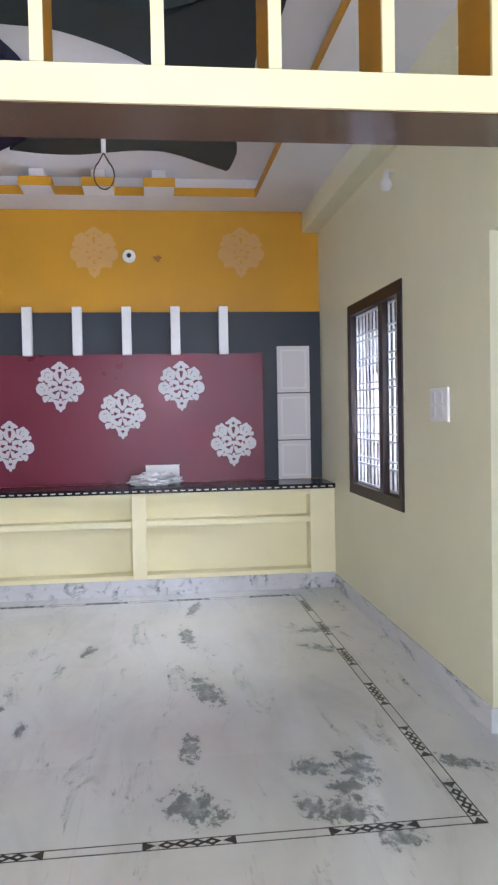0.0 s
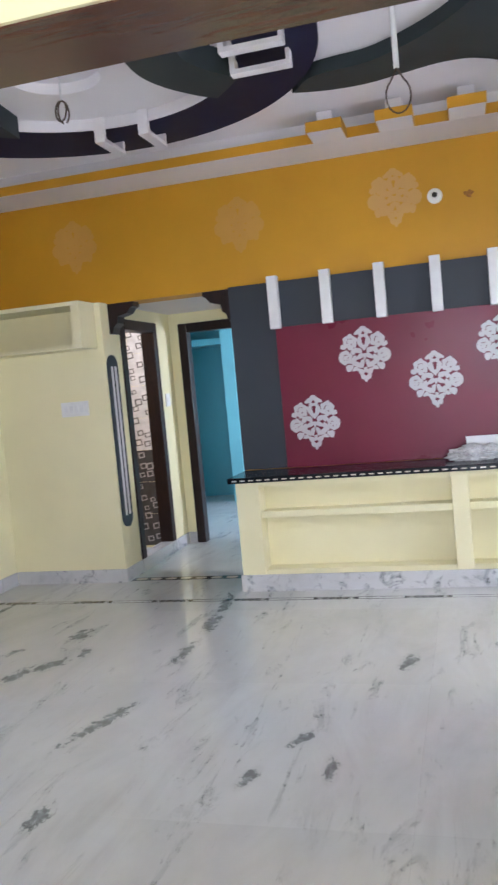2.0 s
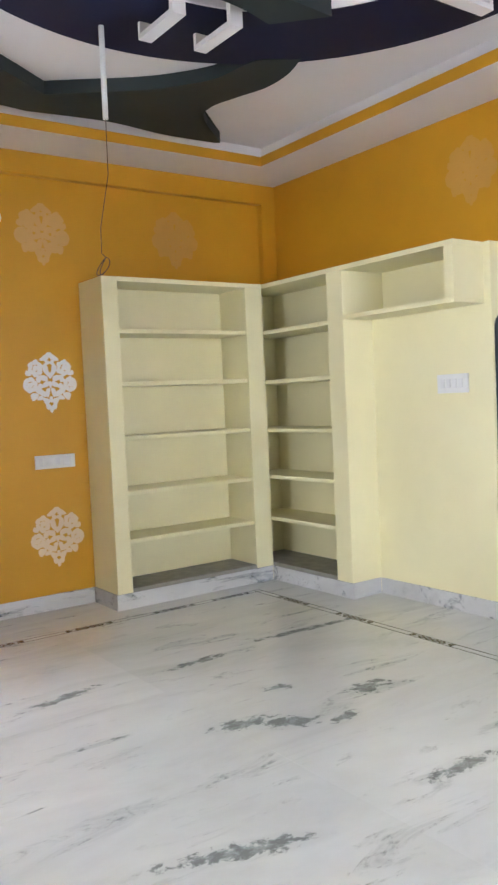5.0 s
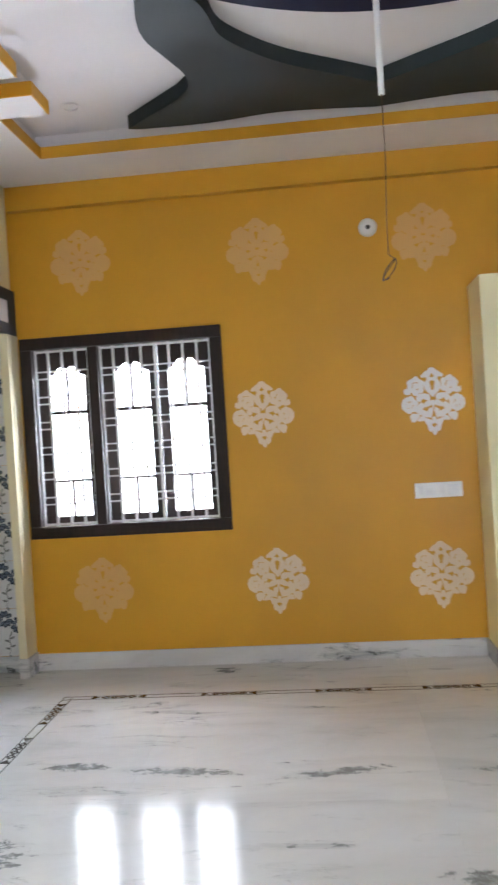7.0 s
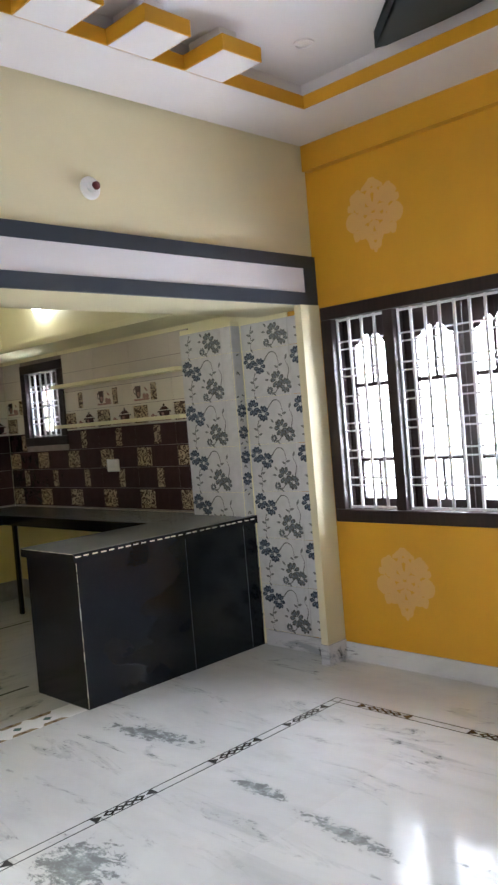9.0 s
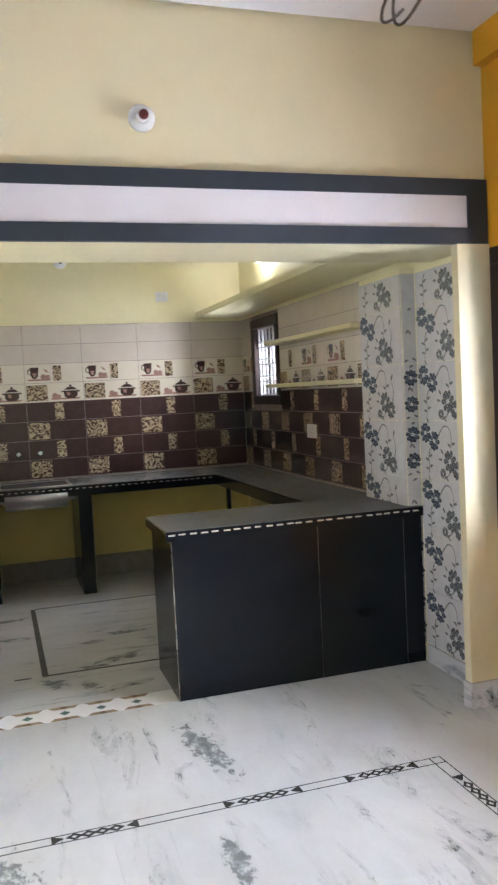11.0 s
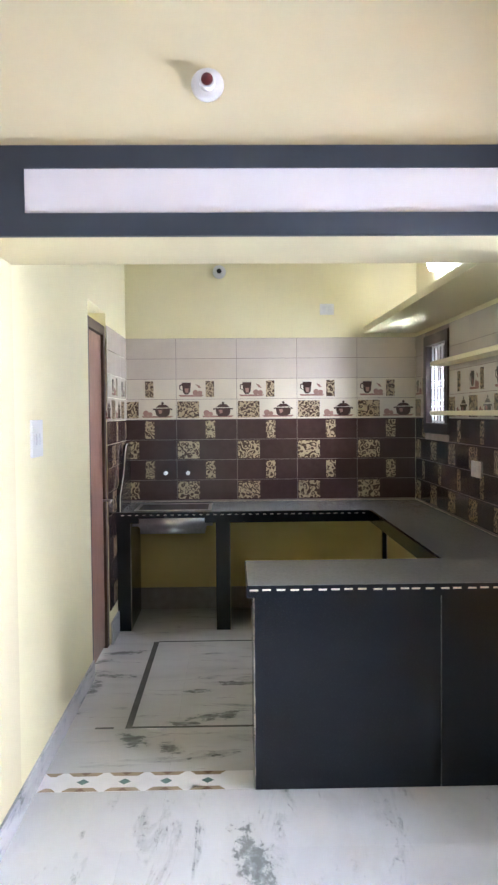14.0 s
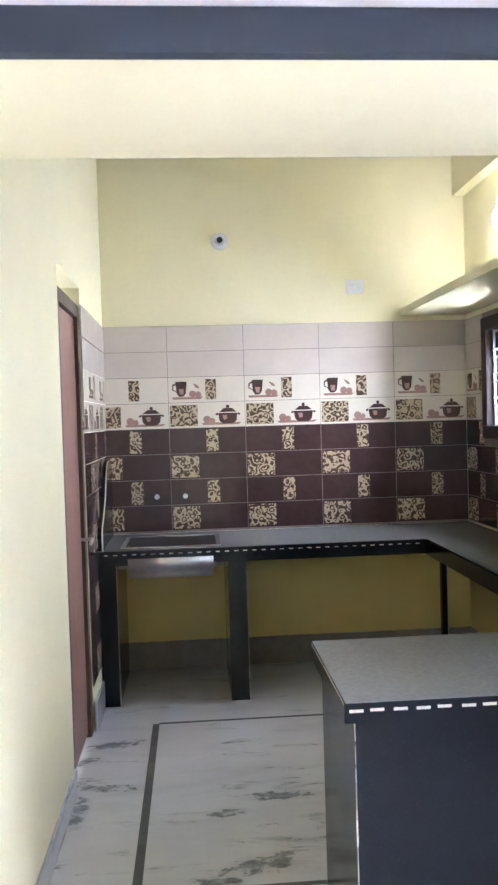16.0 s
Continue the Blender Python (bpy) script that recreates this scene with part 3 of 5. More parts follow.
# bedroom beyond
structure("wall_bedroom", boxes((-3.9, -3.75, 8.6, 11.6, 0, 2.9), (-3.9, 0.2, 11.6, 11.75, 0, 2.9), (0.0, 0.2, 8.6, 9.3, 0, 2.9), (0.0, 0.2, 10.7, 11.6, 0, 2.9), (0.0, 0.2, 9.3, 10.7, 0, 0.9),
                               (0.0, 0.2, 9.3, 10.7, 2.1, 2.9), (-3.75, -2.656, 8.6, 8.62, 0, 2.9), (-1.72, 0.2, 8.6, 8.62, 0, 2.9), (-2.656, -1.72, 8.6, 8.62, 2.085, 2.9)), TEAL, "teal painted bedroom walls", "wall")
structure("ceiling_bedroom", boxes((-3.9, 0.2, 8.6, 11.75, 2.9, 3.0)), WHITE, "white painted bedroom ceiling", "ceiling")
wardrobe = thing("built_in_wardrobe", "light teal built-in masonry wardrobe with open shelves", "wardrobe", (-2.4, 11.3, 0))
part("upright", boxes((-3.03, -2.88, 10.95, 11.6, 0, 2.9)), TEAL_LIGHT, wardrobe)
part("upright", boxes((-1.95, -1.83, 10.95, 11.6, 0, 2.9)), TEAL_LIGHT, wardrobe)
for z in (0.63, 0.89, 1.17, 1.46, 1.90):
    part("shelf", boxes((-2.879, -1.951, 10.96, 11.6, z, z + 0.035)), TEAL_LIGHT, wardrobe)
structure("trim_bedroom_ledge", boxes((-3.75, -3.031, 11.1, 11.6, 2.02, 2.10)), TEAL_LIGHT, "light teal loft ledge in the bedroom", "ledge")
# bathroom
structure("wall_bathroom", boxes((-4.4, -2.861, 8.25, 8.4, 0, 2.6), (-4.4, -4.25, 7.3, 8.25, 0, 2.6)), CREAM, "bathroom wall behind glazed tiles", "wall")
structure("ceiling_bathroom", boxes((-4.4, -2.86, 7.3, 8.4, 2.6, 2.7)), WHITE, "white bathroom ceiling", "ceiling")


def door_frame(name, label, axis, a0, a1, at0, at1, top, width=0.085, foot=0.0):
    """A door frame of two posts and a head; axis is the way along the wall."""
    fr = thing(name, label, "door frame", kind="structure")
    for b in ((a0, a0 + width, foot, top), (a1 - width, a1, foot, top), (a0 + width, a1 - width, top - width, top)):
        box = (b[0], b[1], at0, at1, b[2], b[3]) if axis == "x" else (at0, at1, b[0], b[1], b[2], b[3])
        part("head" if b[2] > 1 else "post", boxes(box, bevel=0.006), DARKWOOD, fr)
    return fr


structure("threshold_bathroom", boxes((-2.862, -2.737, 7.25, 8.028, 0, 0.105), bevel=0.002), SKIRT, "grey-veined marble step under the bathroom door", "threshold")
door_frame("door_frame_1", "dark brown varnished wooden bathroom door frame", "y", 7.243, 8.034, -2.86, -2.735, 2.089, 0.085, 0.106)
door_frame("door_frame_2", "dark brown varnished wooden bedroom door frame", "x", -2.660, -1.716, 8.385, 8.5, 2.089)
door_frame("door_frame_3", "dark brown varnished wooden entrance door frame", "y", 2.90, 3.66, E + 0.09, E + 0.21, 2.105, 0.1)
main_door = thing("door_2", "closed dark brown panelled wooden entrance door", "door", (E + 0.15, 3.28, 0), kind="structure")
leaf2 = part("door_leaf", boxes((E + 0.12, E + 0.16, 3.001, 3.559, 0.01, 2.004), bevel=0.004), DARKWOOD, main_door)
for z0, z1 in ((0.15, 0.95), (1.08, 1.88)):
    part("door_panel", boxes((E + 0.108, E + 0.119, 3.09, 3.47, z0, z1), bevel=0.005), DARKWOOD, leaf2)
corbel = [(0.8 * p, q) for p, q in [(0, 0), (0.03, 0), (0.05, 0.05), (0.09, 0.08), (0.10, 0.13), (0.20, 0.15), (0.24, 0.19), (0.27, 0.20), (0.27, 0.235), (0, 0.235)]]
for x0, sx in ((-2.749, 1), (-1.743, -1)):
    cb = tagged(part("corbel", prism([(x0 + sx * x, 1.955 + z) for x, z in corbel], "y", 7.06, 7.19), DARKWOOD), "carved dark wooden corbel under the lintel", "corbel", "alcove corbels")

# panelled unit on the north wall
unit = thing("wall_panel", "slate-blue wall panel with a maroon satin field", "wall panel", (-0.2, N, 0.815))
part("backboard", boxes((-1.742, 1.358, 7.025, N - 0.001, 0.816, 2.197)), SLATE, unit, "slate-blue painted board")
part("field", boxes((-1.40, 0.873, 7.012, 7.024, 0.816, 1.86), bevel=0.002), MAROON, unit, "maroon satin field")
for k in range(6):
    x = -1.387 + 0.3874 * k
    part("slat", boxes((x - 0.037, x + 0.037, 6.94, 7.011, 1.85, 2.232), bevel=0.004), PLASTIC, unit, "white upright slat")
for z0, z1 in ((1.532, 1.913), (1.143, 1.524), (0.816, 1.135)):
    p = part("niche_panel", boxes((0.991, 1.262, 7.008, 7.024, z0, z1), bevel=0.003), LILAC, unit, "white framed panel")
    part("moulding", ring_prism([(1.02, z0 + 0.03), (1.233, z0 + 0.03), (1.233, z1 - 0.03), (1.02, z1 - 0.03)], [(1.032, z0 + 0.042), (1.221, z0 + 0.042), (1.221, z1 - 0.042), (1.032, z1 - 0.042)], "y", 7.002, 7.0075), PLASTIC, p)

counter = thing("display_counter", "cream masonry display counter with open niches below", "counter", (-0.17, 6.8, 0))
CF = 6.57
part("back", boxes((-1.69, 1.358, 6.73, 7.024, 0.0, 0.774)), CREAM, counter)
for x0, x1 in ((-1.69, -1.52), (-0.212, -0.103), (1.163, 1.358)):
    part("upright", boxes((x0, x1, CF, 6.729, 0.0, 0.774), bevel=0.005), CREAM, counter)
for x0, x1 in ((-1.519, -0.213), (-0.102, 1.162)):
    part("plinth", boxes((x0, x1, CF + 0.01, 6.729, 0.0, 0.15)), CREAM, counter)
    part("shelf", boxes((x0, x1, CF + 0.02, 6.729, 0.515, 0.562), bevel=0.004), CREAM, counter)
    part("lip", boxes((x0, x1, CF + 0.002, 6.729, 0.735, 0.773)), CREAM, counter)
top = tagged(part("countertop", boxes((-1.735, 1.358, 6.53, 7.01, 0.775, 0.815), bevel=0.008), BLACK), "polished black granite countertop with a dotted white edge", "countertop")
dot = finish("edge_mark", boxes((0, 0.035, -0.002, 0, 0, 0.008)), CREAMSTONE)
for x in np.arange(-1.70, 1.32, 0.06):
    ob = new("edge_mark", dot)
    ob.parent, ob.location = top, (x, 6.529, 0.79)

# things on the counter
sheet = tagged(part("paper_sheet", boxes((-0.1, 0.17, 6.945, 6.95, 0.8155, 0.965)), PAPER), "white paper card leaning on the counter", "paper")
bm = bmesh.new()
bmesh.ops.create_icosphere(bm, subdivisions=4, radius=1)
for v in bm.verts:
    k = 1 + 0.35 * noise.noise(v.co * 2.3) + 0.25 * noise.noise(v.co * 6.0)
    v.co = Vector((-0.03 + 0.19 * v.co.x * k, 6.8 + 0.09 * v.co.y * k, max(0.8157, 0.855 + 0.062 * v.co.z * k)))
tagged(part("plastic_bag", bm, FILM), "crumpled clear plastic bag lying on the counter", "bag")

# built-in shelves in the corner
WF, NF = -4.593, 6.66
HT = 2.195
ws = thing("corner_shelf_unit", "cream masonry open shelves built into the corner, empty", "shelves", (-4.77, 6.0, 0), "corner shelves")
part("side", boxes((W, WF, 5.375, 5.488, 0.0, HT), bevel=0.006), CREAM, ws)
part("corner_post", boxes((W + 0.021, WF, 6.51, NF, 0.0, HT - 0.031)), CREAM, ws)
part("top", boxes((W, WF, 5.489, NF, HT - 0.03, HT)), CREAM, ws)
part("back", boxes((W, W + 0.02, 5.489, NF, 0.0, HT - 0.031)), CREAM, ws)
part("plinth", boxes((W + 0.021, WF, 5.489, 6.509, 0.0, 0.13)), CEMENT, ws, "grey cement shelf floor")
for z in (1.854, 1.505, 1.143, 0.781, 0.458):
    part("shelf", boxes((W + 0.021, WF - 0.012, 5.489, 6.509, z - 0.028, z), bevel=0.004), CREAM, ws)
ns = thing("corner_shelf_unit", "cream masonry open shelves beside the blank panel, empty", "shelves", (-4.2, 6.85, 0), "corner shelves")
part("side", boxes((-3.875, -3.72, NF, N, 0.0, HT - 0.031), bevel=0.006), CREAM, ns)
part("end", boxes((W, W + 0.02, NF + 0.001, N - 0.026, 0.0, HT - 0.031)), CREAM, ns)
part("top", boxes((W, -2.80, NF + 0.001, N, HT - 0.03, HT)), CREAM, ns)
part("back", boxes((W, -3.876, N - 0.025, N, 0.0, HT - 0.031)), CREAM, ns)
part("plinth", boxes((W + 0.021, -3.876, NF + 0.002, N - 0.026, 0.0, 0.13)), CEMENT, ns, "grey cement shelf floor")
for z in (1.854, 1.489, 1.131, 0.785, 0.470):
    part("shelf", boxes((W + 0.021, -3.876, NF + 0.012, N - 0.026, z - 0.028, z), bevel=0.004), CREAM, ns)
loft = thing("loft_box", "cream masonry loft box with an open front above the blank panel", "loft", (-3.3, 6.85, 1.85))
part("floor_slab", boxes((-3.719, -2.80, NF, N, 1.845, 1.872)), CREAM, loft)
part("end", boxes((-2.865, -2.80, NF, N, 1.873, HT - 0.031)), CREAM, loft)
part("back", boxes((-3.719, -2.866, N - 0.02, N, 1.873, HT - 0.031)), CREAM, loft)
structure("wall_column", boxes((-3.719, -2.75, 6.92, 7.051, 0, 1.844), (-2.799, -2.75, 6.92, 7.051, 1.844, HT)), CREAM, "cream painted blank wall panel and column", "wall")
# oval ornament on the column's side
oval = thing("oval_ornament", "slate-blue rounded wall ornament with two lilac bars", "wall ornament", (-2.75, 7.07, 1.1))
oc = circle(7.03, 1.70, 0.09, 16, 0, 180, False) + circle(7.03, 0.515, 0.09, 16, 180, 360, False)
part("board", prism(oc, "x", -2.749, -2.735), SLATE, oval)
for y in (6.998, 7.062):
    part("bar", boxes((-2.7345, -2.729, y - 0.016, y + 0.016, 0.52, 1.70), bevel=0.002), LILAC, oval, "lilac bar")

# ---- windows ----


def window(name, label, side, y0, y1, z0, z1, mulls, face, out, panes, bar=0.007):
    """A wooden window in an x-facing wall: frame, mullions, white grille and outer glazed leaves. side: +1 when the room lies towards +x."""
    win = thing(name, label, "window", (face, (y0 + y1) / 2, z0), kind="structure")

    def bx(a, b, *r, bevel=0.0):
        return boxes((min(face + side * a, face + side * b), max(face + side * a, face + side * b), *r), bevel=bevel)
    fw = 0.075
    for r in ((y0, y1, z0, z0 + fw), (y0, y1, z1 - fw, z1), (y0, y0 + fw, z0 + fw, z1 - fw), (y1 - fw, y1, z0 + fw, z1 - fw)):
        part("window_frame", bx(-0.10, 0.012, *r, bevel=0.006), DARKWOOD, win)
    bays, last = [], y0 + fw
    for m0, m1 in mulls:
        part("mullion", bx(-0.095, 0.006, m0, m1, z0 + fw, z1 - fw, bevel=0.005), DARKWOOD, win)
        bays.append((last, m0))
        last = m1
    bays.append((last, y1 - fw))
    for b0, b1 in bays:
        # white welded grille: outer band, bars, and short ties at the sides
        gx0, gx1 = (-0.045, -0.033)
        g = part("grille", bx(gx0, gx1, b0 + 0.004, b0 + 0.014, z0 + fw, z1 - fw), BARPAINT, win, "white painted steel grille")
        part("grille_bar", bx(gx0, gx1, b1 - 0.014, b1 - 0.004, z0 + fw, z1 - fw), BARPAINT, g)
        part("grille_bar", bx(gx0, gx1, b0 + 0.004, b1 - 0.004, z0 + fw + 0.004, z0 + fw + 0.016), BARPAINT, g)
        part("grille_bar", bx(gx0, gx1, b0 + 0.004, b1 - 0.004, z1 - fw - 0.016, z1 - fw - 0.004), BARPAINT, g)
        n = max(3, round((b1 - b0) / 0.085))
        for i in range(1, n):
            y = b0 + (b1 - b0) * i / n
            part("grille_bar", bx(gx0 - 0.004, gx1 - 0.004, y - bar, y + bar, z0 + fw, z1 - fw), BARPAINT, g)
        rows = max(4, round((z1 - z0 - 0.15) / 0.165))
        for i in range(1, rows):
            z = z0 + fw + (z1 - z0 - 2 * fw) * i / rows
            for dz in (-0.022, 0.022):
                part("grille_bar", bx(gx0 + 0.004, gx1 + 0.004, b0 + 0.004, b1 - 0.004, z + dz - 0.6 * bar, z + dz + 0.6 * bar), BARPAINT, g)
        # outer glazed leaves
        count = max(1, round((b1 - b0) / 0.34)) if panes else 0
        for i in range(count):
            l0, l1 = b0 + (b1 - b0) * i / count + 0.002, b0 + (b1 - b0) * (i + 1) / count - 0.002
            s = 0.058
            mid, c = (l0 + l1) / 2, (-0.145, -0.115)
            if i in (0, count - 1):
                e0 = (l0 - 0.07, l0 - 0.001) if i == 0 else (l1 + 0.001, l1 + 0.07)
                part('outer_stile', bx(*c, *e0, z0 - 0.02, z1 + 0.02), DARKWOOD, win)
            za, zb, h = z0 + 0.35, z1 - 0.47, z1 - fw - 0.10
            leaf = part("leaf", bx(*c, l0, l0 + s, z0 + 0.02, z1 - 0.02), DARKWOOD, win, "dark wooden glazed leaf")
            for r in ((l1 - s, l1, z0 + 0.02, z1 - 0.02), (l0 + s, l1 - s, z0 + 0.02, z0 + 0.125), (l0 + s, l1 - s, za - 0.008, za + 0.008), (l0 + s, l1 - s, zb - 0.012, zb + 0.012),
                      (mid - 0.008, mid + 0.008, z0 + 0.125, za - 0.008), (mid - 0.008, mid + 0.008, zb + 0.012, z1 - 0.1)):
                part("leaf_bar", bx(*c, *r), DARKWOOD, leaf)
            w = (l1 - l0) / 2 - s
            arch = [(l0 + s, z1 - 0.02), (l0 + s, h - 0.06), (mid - w * 0.75, h - 0.055), (mid - w * 0.45, h - 0.01), (mid - w * 0.2, h), (mid, h - 0.03), (mid + w * 0.2, h), (mid + w * 0.45, h - 0.01), (mid + w * 0.75, h - 0.055), (l1 - s, h - 0.06), (l1 - s, z1 - 0.02)]
            part("leaf_arch", prism(arch, "x", face + side * c[0] + 0.002, face + side * c[1] - 0.002), DARKWOOD, leaf)
            pane = part("pane", bx(-0.132, -0.128, l0 + s, l1 - s, z0 + 0.1, z1 - 0.1), GLASS, leaf)
            pane.visible_shadow = False
    return win


window("window_1", "dark wooden window with white grille and glazed leaves in the orange wall", 1, 2.611, 3.886, 0.823, 2.081, [(3.041, 3.106)], W, -0.25, True)
window("window_2", "dark wooden window with white grille in the pale wall", -1, 4.826, 6.052, 0.791, 2.107, [(5.22, 5.30)], E, 0.25, True, 0.009)
window("window_3", "small dark wooden kitchen window with white grille", 1, -0.83, -0.16, 1.378, 2.09, [], -4.93, -0.25, True, 0.009)
# The south backdrop is unseen and feeds light through the added window.
for nm, b in (("backdrop_west", (-8.0, -7.9, -6, 10, -3, 6)), ("backdrop_east", (4.4, 4.5, -2, 12, -3, 6)), ("backdrop_south", (-7, 6, -6.1, -6.0, -3, 6))):
    structure(nm, boxes(b), DAYLIGHT, "bright overexposed daylight outside", "backdrop")

# ---- kitchen ----
KB, KE, KW = -1.136, -2.66, -4.93
structure("wall_kitchen_back", boxes((-5.18, -2.42, KB - 0.25, KB - 0.012, 0, 3.3)), CREAM, "cream painted kitchen wall above glazed tiles", "wall")
structure("wall_kitchen_west", boxes((-5.18, KW - 0.012, KB - 0.012, -0.83, 0, 3.3), (-5.18, KW - 0.012, -0.83, -0.16, 0, 1.378), (-5.18, KW - 0.012, -0.83, -0.16, 2.09, 3.3), (-5.18, KW - 0.012, -0.16, 2.35, 0, 3.3)), CREAM,
          "cream painted kitchen wall with a small window", "wall")
structure("ceiling_kitchen", boxes((-5.18, -2.42, KB - 0.25, 2.106, 3.15, 3.3)), WHITE, "white painted kitchen ceiling", "ceiling")
structure("loft_slab", boxes((-4.942, -4.524, KB - 0.012, 2.105, 2.155, 2.20)), CREAM, "cream painted concrete loft slab along the wall", "loft")

counter_legs = []
worktop = thing("kitchen_worktop", "grey-green polished granite worktop running round three sides", "worktop", (-4.0, 0, 0.845))
for b in ((KW, KE, KB, -0.50, 0.803, 0.845), (KW, -4.47, -0.499, 1.419, 0.803, 0.845), (KW + 0.002, -3.54, 1.42, 1.965, 0.803, 0.845)):
    part("slab", boxes(b), TOPSTONE, worktop)
for b in ((-4.47, KE, -0.499, -0.48, 0.765, 0.843), (-4.469, -4.45, -0.48, 1.40, 0.765, 0.843), (KW + 0.004, -3.538, 1.9652, 1.969, 0.795, 0.843), (-3.5398, -3.536, 1.425, 1.9652, 0.795, 0.843)):
    part("front_band", boxes(b), BLACK, worktop, "black granite front band")
peninsula = thing("kitchen_peninsula", "black granite clad peninsula base beside the floral tiles", "kitchen island", (-4.2, 1.7, 0))
for x0, x1 in ((-3.565, -4.325), (-4.33, -4.815), (-4.82, -4.925)):
    part("panel", boxes((x1, x0, 1.925, 1.945, 0, 0.802), bevel=0.0015), BLACK, peninsula, "polished black granite panel")
part("panel", boxes((-3.59, -3.566, 1.43, 1.924, 0, 0.802), bevel=0.0015), BLACK, peninsula)
part("core", boxes((KW + 0.01, -3.591, 1.43, 1.924, 0, 0.80)), CEMENT, peninsula)
chip = bmesh.new()
z = 0.0
while z < 0.79:
    # a joint of uneven filler, chipped here and there
    h = random.uniform(0.02, 0.07)
    w = random.choice((0.0006, 0.0008, 0.001, 0.0012, 0.003))
    bmesh.ops.create_cube(chip, size=1, matrix=Matrix.LocRotScale((-3.5645, 1.9445, z + h / 2), None, (0.001 + w, 0.001 + w, h * random.choice((0.8, 1.0, 1.0)))))
    z += h
part("corner_bead", chip, CREAMSTONE, peninsula, "pale chipped corner joint")
for x in (-4.3275, -4.8175):
    part("joint", boxes((x - 0.0006, x + 0.0006, 1.9425, 1.9452, 0, 0.80)), GREYLINE, peninsula, "thin grey joint")
dash = finish("edge_mark", boxes((0, 0.034, 0, 0.002, 0, 0.007)), CREAMSTONE)
for x in np.arange(-4.9, -3.58, 0.055):
    ob = new("edge_mark", dash)
    ob.parent, ob.matrix_parent_inverse, ob.location = worktop, worktop.matrix_basis.inverted(), (x + random.uniform(-0.006, 0.006), 1.9685, 0.822 + random.uniform(-0.001, 0.001))
part("end_line", boxes((-3.536, -3.5352, 1.43, 1.965, 0.84, 0.843)), CREAMSTONE, worktop, "thin pale worn edge")
for x0, x1, y0 in ((-2.76, -2.665, KB + 0.02), (-3.462, -3.362, KB + 0.02), (-4.575, -4.545, -0.53)):
    leg = thing("worktop_leg", "black granite upright under the worktop", "support", ((x0 + x1) / 2, -0.8, 0), "worktop legs")
    part("leg_panel", boxes((x0, x1, y0, -0.49, 0, 0.802), bevel=0.003), BLACK, leg)
    part("joint", boxes((x0 - 0.004, x0, -0.502, -0.4895, 0, 0.765)), CREAMSTONE, leg, "pale filler joint")
structure("wall_under_worktop", boxes((KW, KE, KB - 0.011, KB, 0.17, 0.802), (KW - 0.011, KW, KB, 1.43, 0.17, 0.802)), OLIVE, "mustard painted wall under the worktop", "wall")
structure("baseboard_kitchen", boxes((KW, KE, KB - 0.011, KB + 0.008, 0, 0.169), (KW - 0.011, KW + 0.008, KB + 0.009, 1.43, 0, 0.169)), CEMENT, "grey stone skirting under the worktop", "baseboard")
structure("beam_kitchen_west", boxes((-4.942, -4.87, KB - 0.012, 2.105, 2.90, 3.15)), CREAM, "cream painted beam over the kitchen wall", "beam")
structure("trim_downlight", ring_prism(circle(-4.17, 3.27, 0.05, 24), circle(-4.17, 3.27, 0.038, 24), "z", 3.152, 3.1595), WHITE, "white ring of a blank downlight in the tray", "downlight")
speck = finish("edge_mark", boxes((0, 0.022, 0, 0.0015, 0, 0.004)), CREAMSTONE)
for x in np.arange(-4.42, KE - 0.05, 0.05):
    ob = new("edge_mark", speck)
    ob.parent, ob.matrix_parent_inverse, ob.location = worktop, worktop.matrix_basis.inverted(), (x, -0.4805, 0.822)
sink = thing("kitchen_sink", "stainless steel sink bowl let into the worktop", "sink", (-3.05, -0.78, 0.845))
SX0, SX1, SY0, SY1 = -3.33, -2.78, -0.99, -0.56
part("rim", ring_prism([(SX0, SY0), (SX1, SY0), (SX1, SY1), (SX0, SY1)], [(SX0 + 0.025, SY0 + 0.025), (SX1 - 0.025, SY0 + 0.025), (SX1 - 0.025, SY1 - 0.025), (SX0 + 0.025, SY1 - 0.025)], "z", 0.8455, 0.849), STEEL, sink)
bowl = boxes((SX0 - 0.01, SX1 + 0.01, -0.98, -0.47, 0.685, 0.801))
bmesh.ops.bevel(bowl, geom=[e for e in bowl.edges if min(v.co.z for v in e.verts) < 0.75], offset=0.055, segments=5, affect="EDGES")
part("bowl", bowl, STEEL, sink, "steel bowl hanging under the worktop", True)
# Flat black sheet inside the rim: the shade of the hollow, put in as colour.
part("basin", boxes((SX0 + 0.03, SX1 - 0.03, SY0 + 0.03, SY1 - 0.03, 0.8456, 0.8462)), BLACKPLASTIC, sink, "flat black sheet for the shaded basin hollow")
splash = [(-1.13, 0.846), (-0.50, 0.846), (-0.50, 0.93)] + spline([(-0.52, 0.97), (-0.60, 1.02), (-0.72, 1.12), (-0.80, 1.24), (-0.88, 1.30), (-0.98, 1.31)]) + [(-1.13, 1.31)]
tagged(part("side_splash", prism(splash, "x", KE - 0.030, KE - 0.008), BLACK), "curved black granite side splash standing on the worktop", "splashback")
for x in (-2.963, -3.137):
    tagged(part("tap_point", lathe([(0.0, 0.03), (0.012, 0.028), (0.016, 0.02), (0.016, 0.0)], "y", (x, KB + 0.002, 1.071)), PLASTIC), "white plugged water outlet on the tiles", "pipe plug", "water outlets")

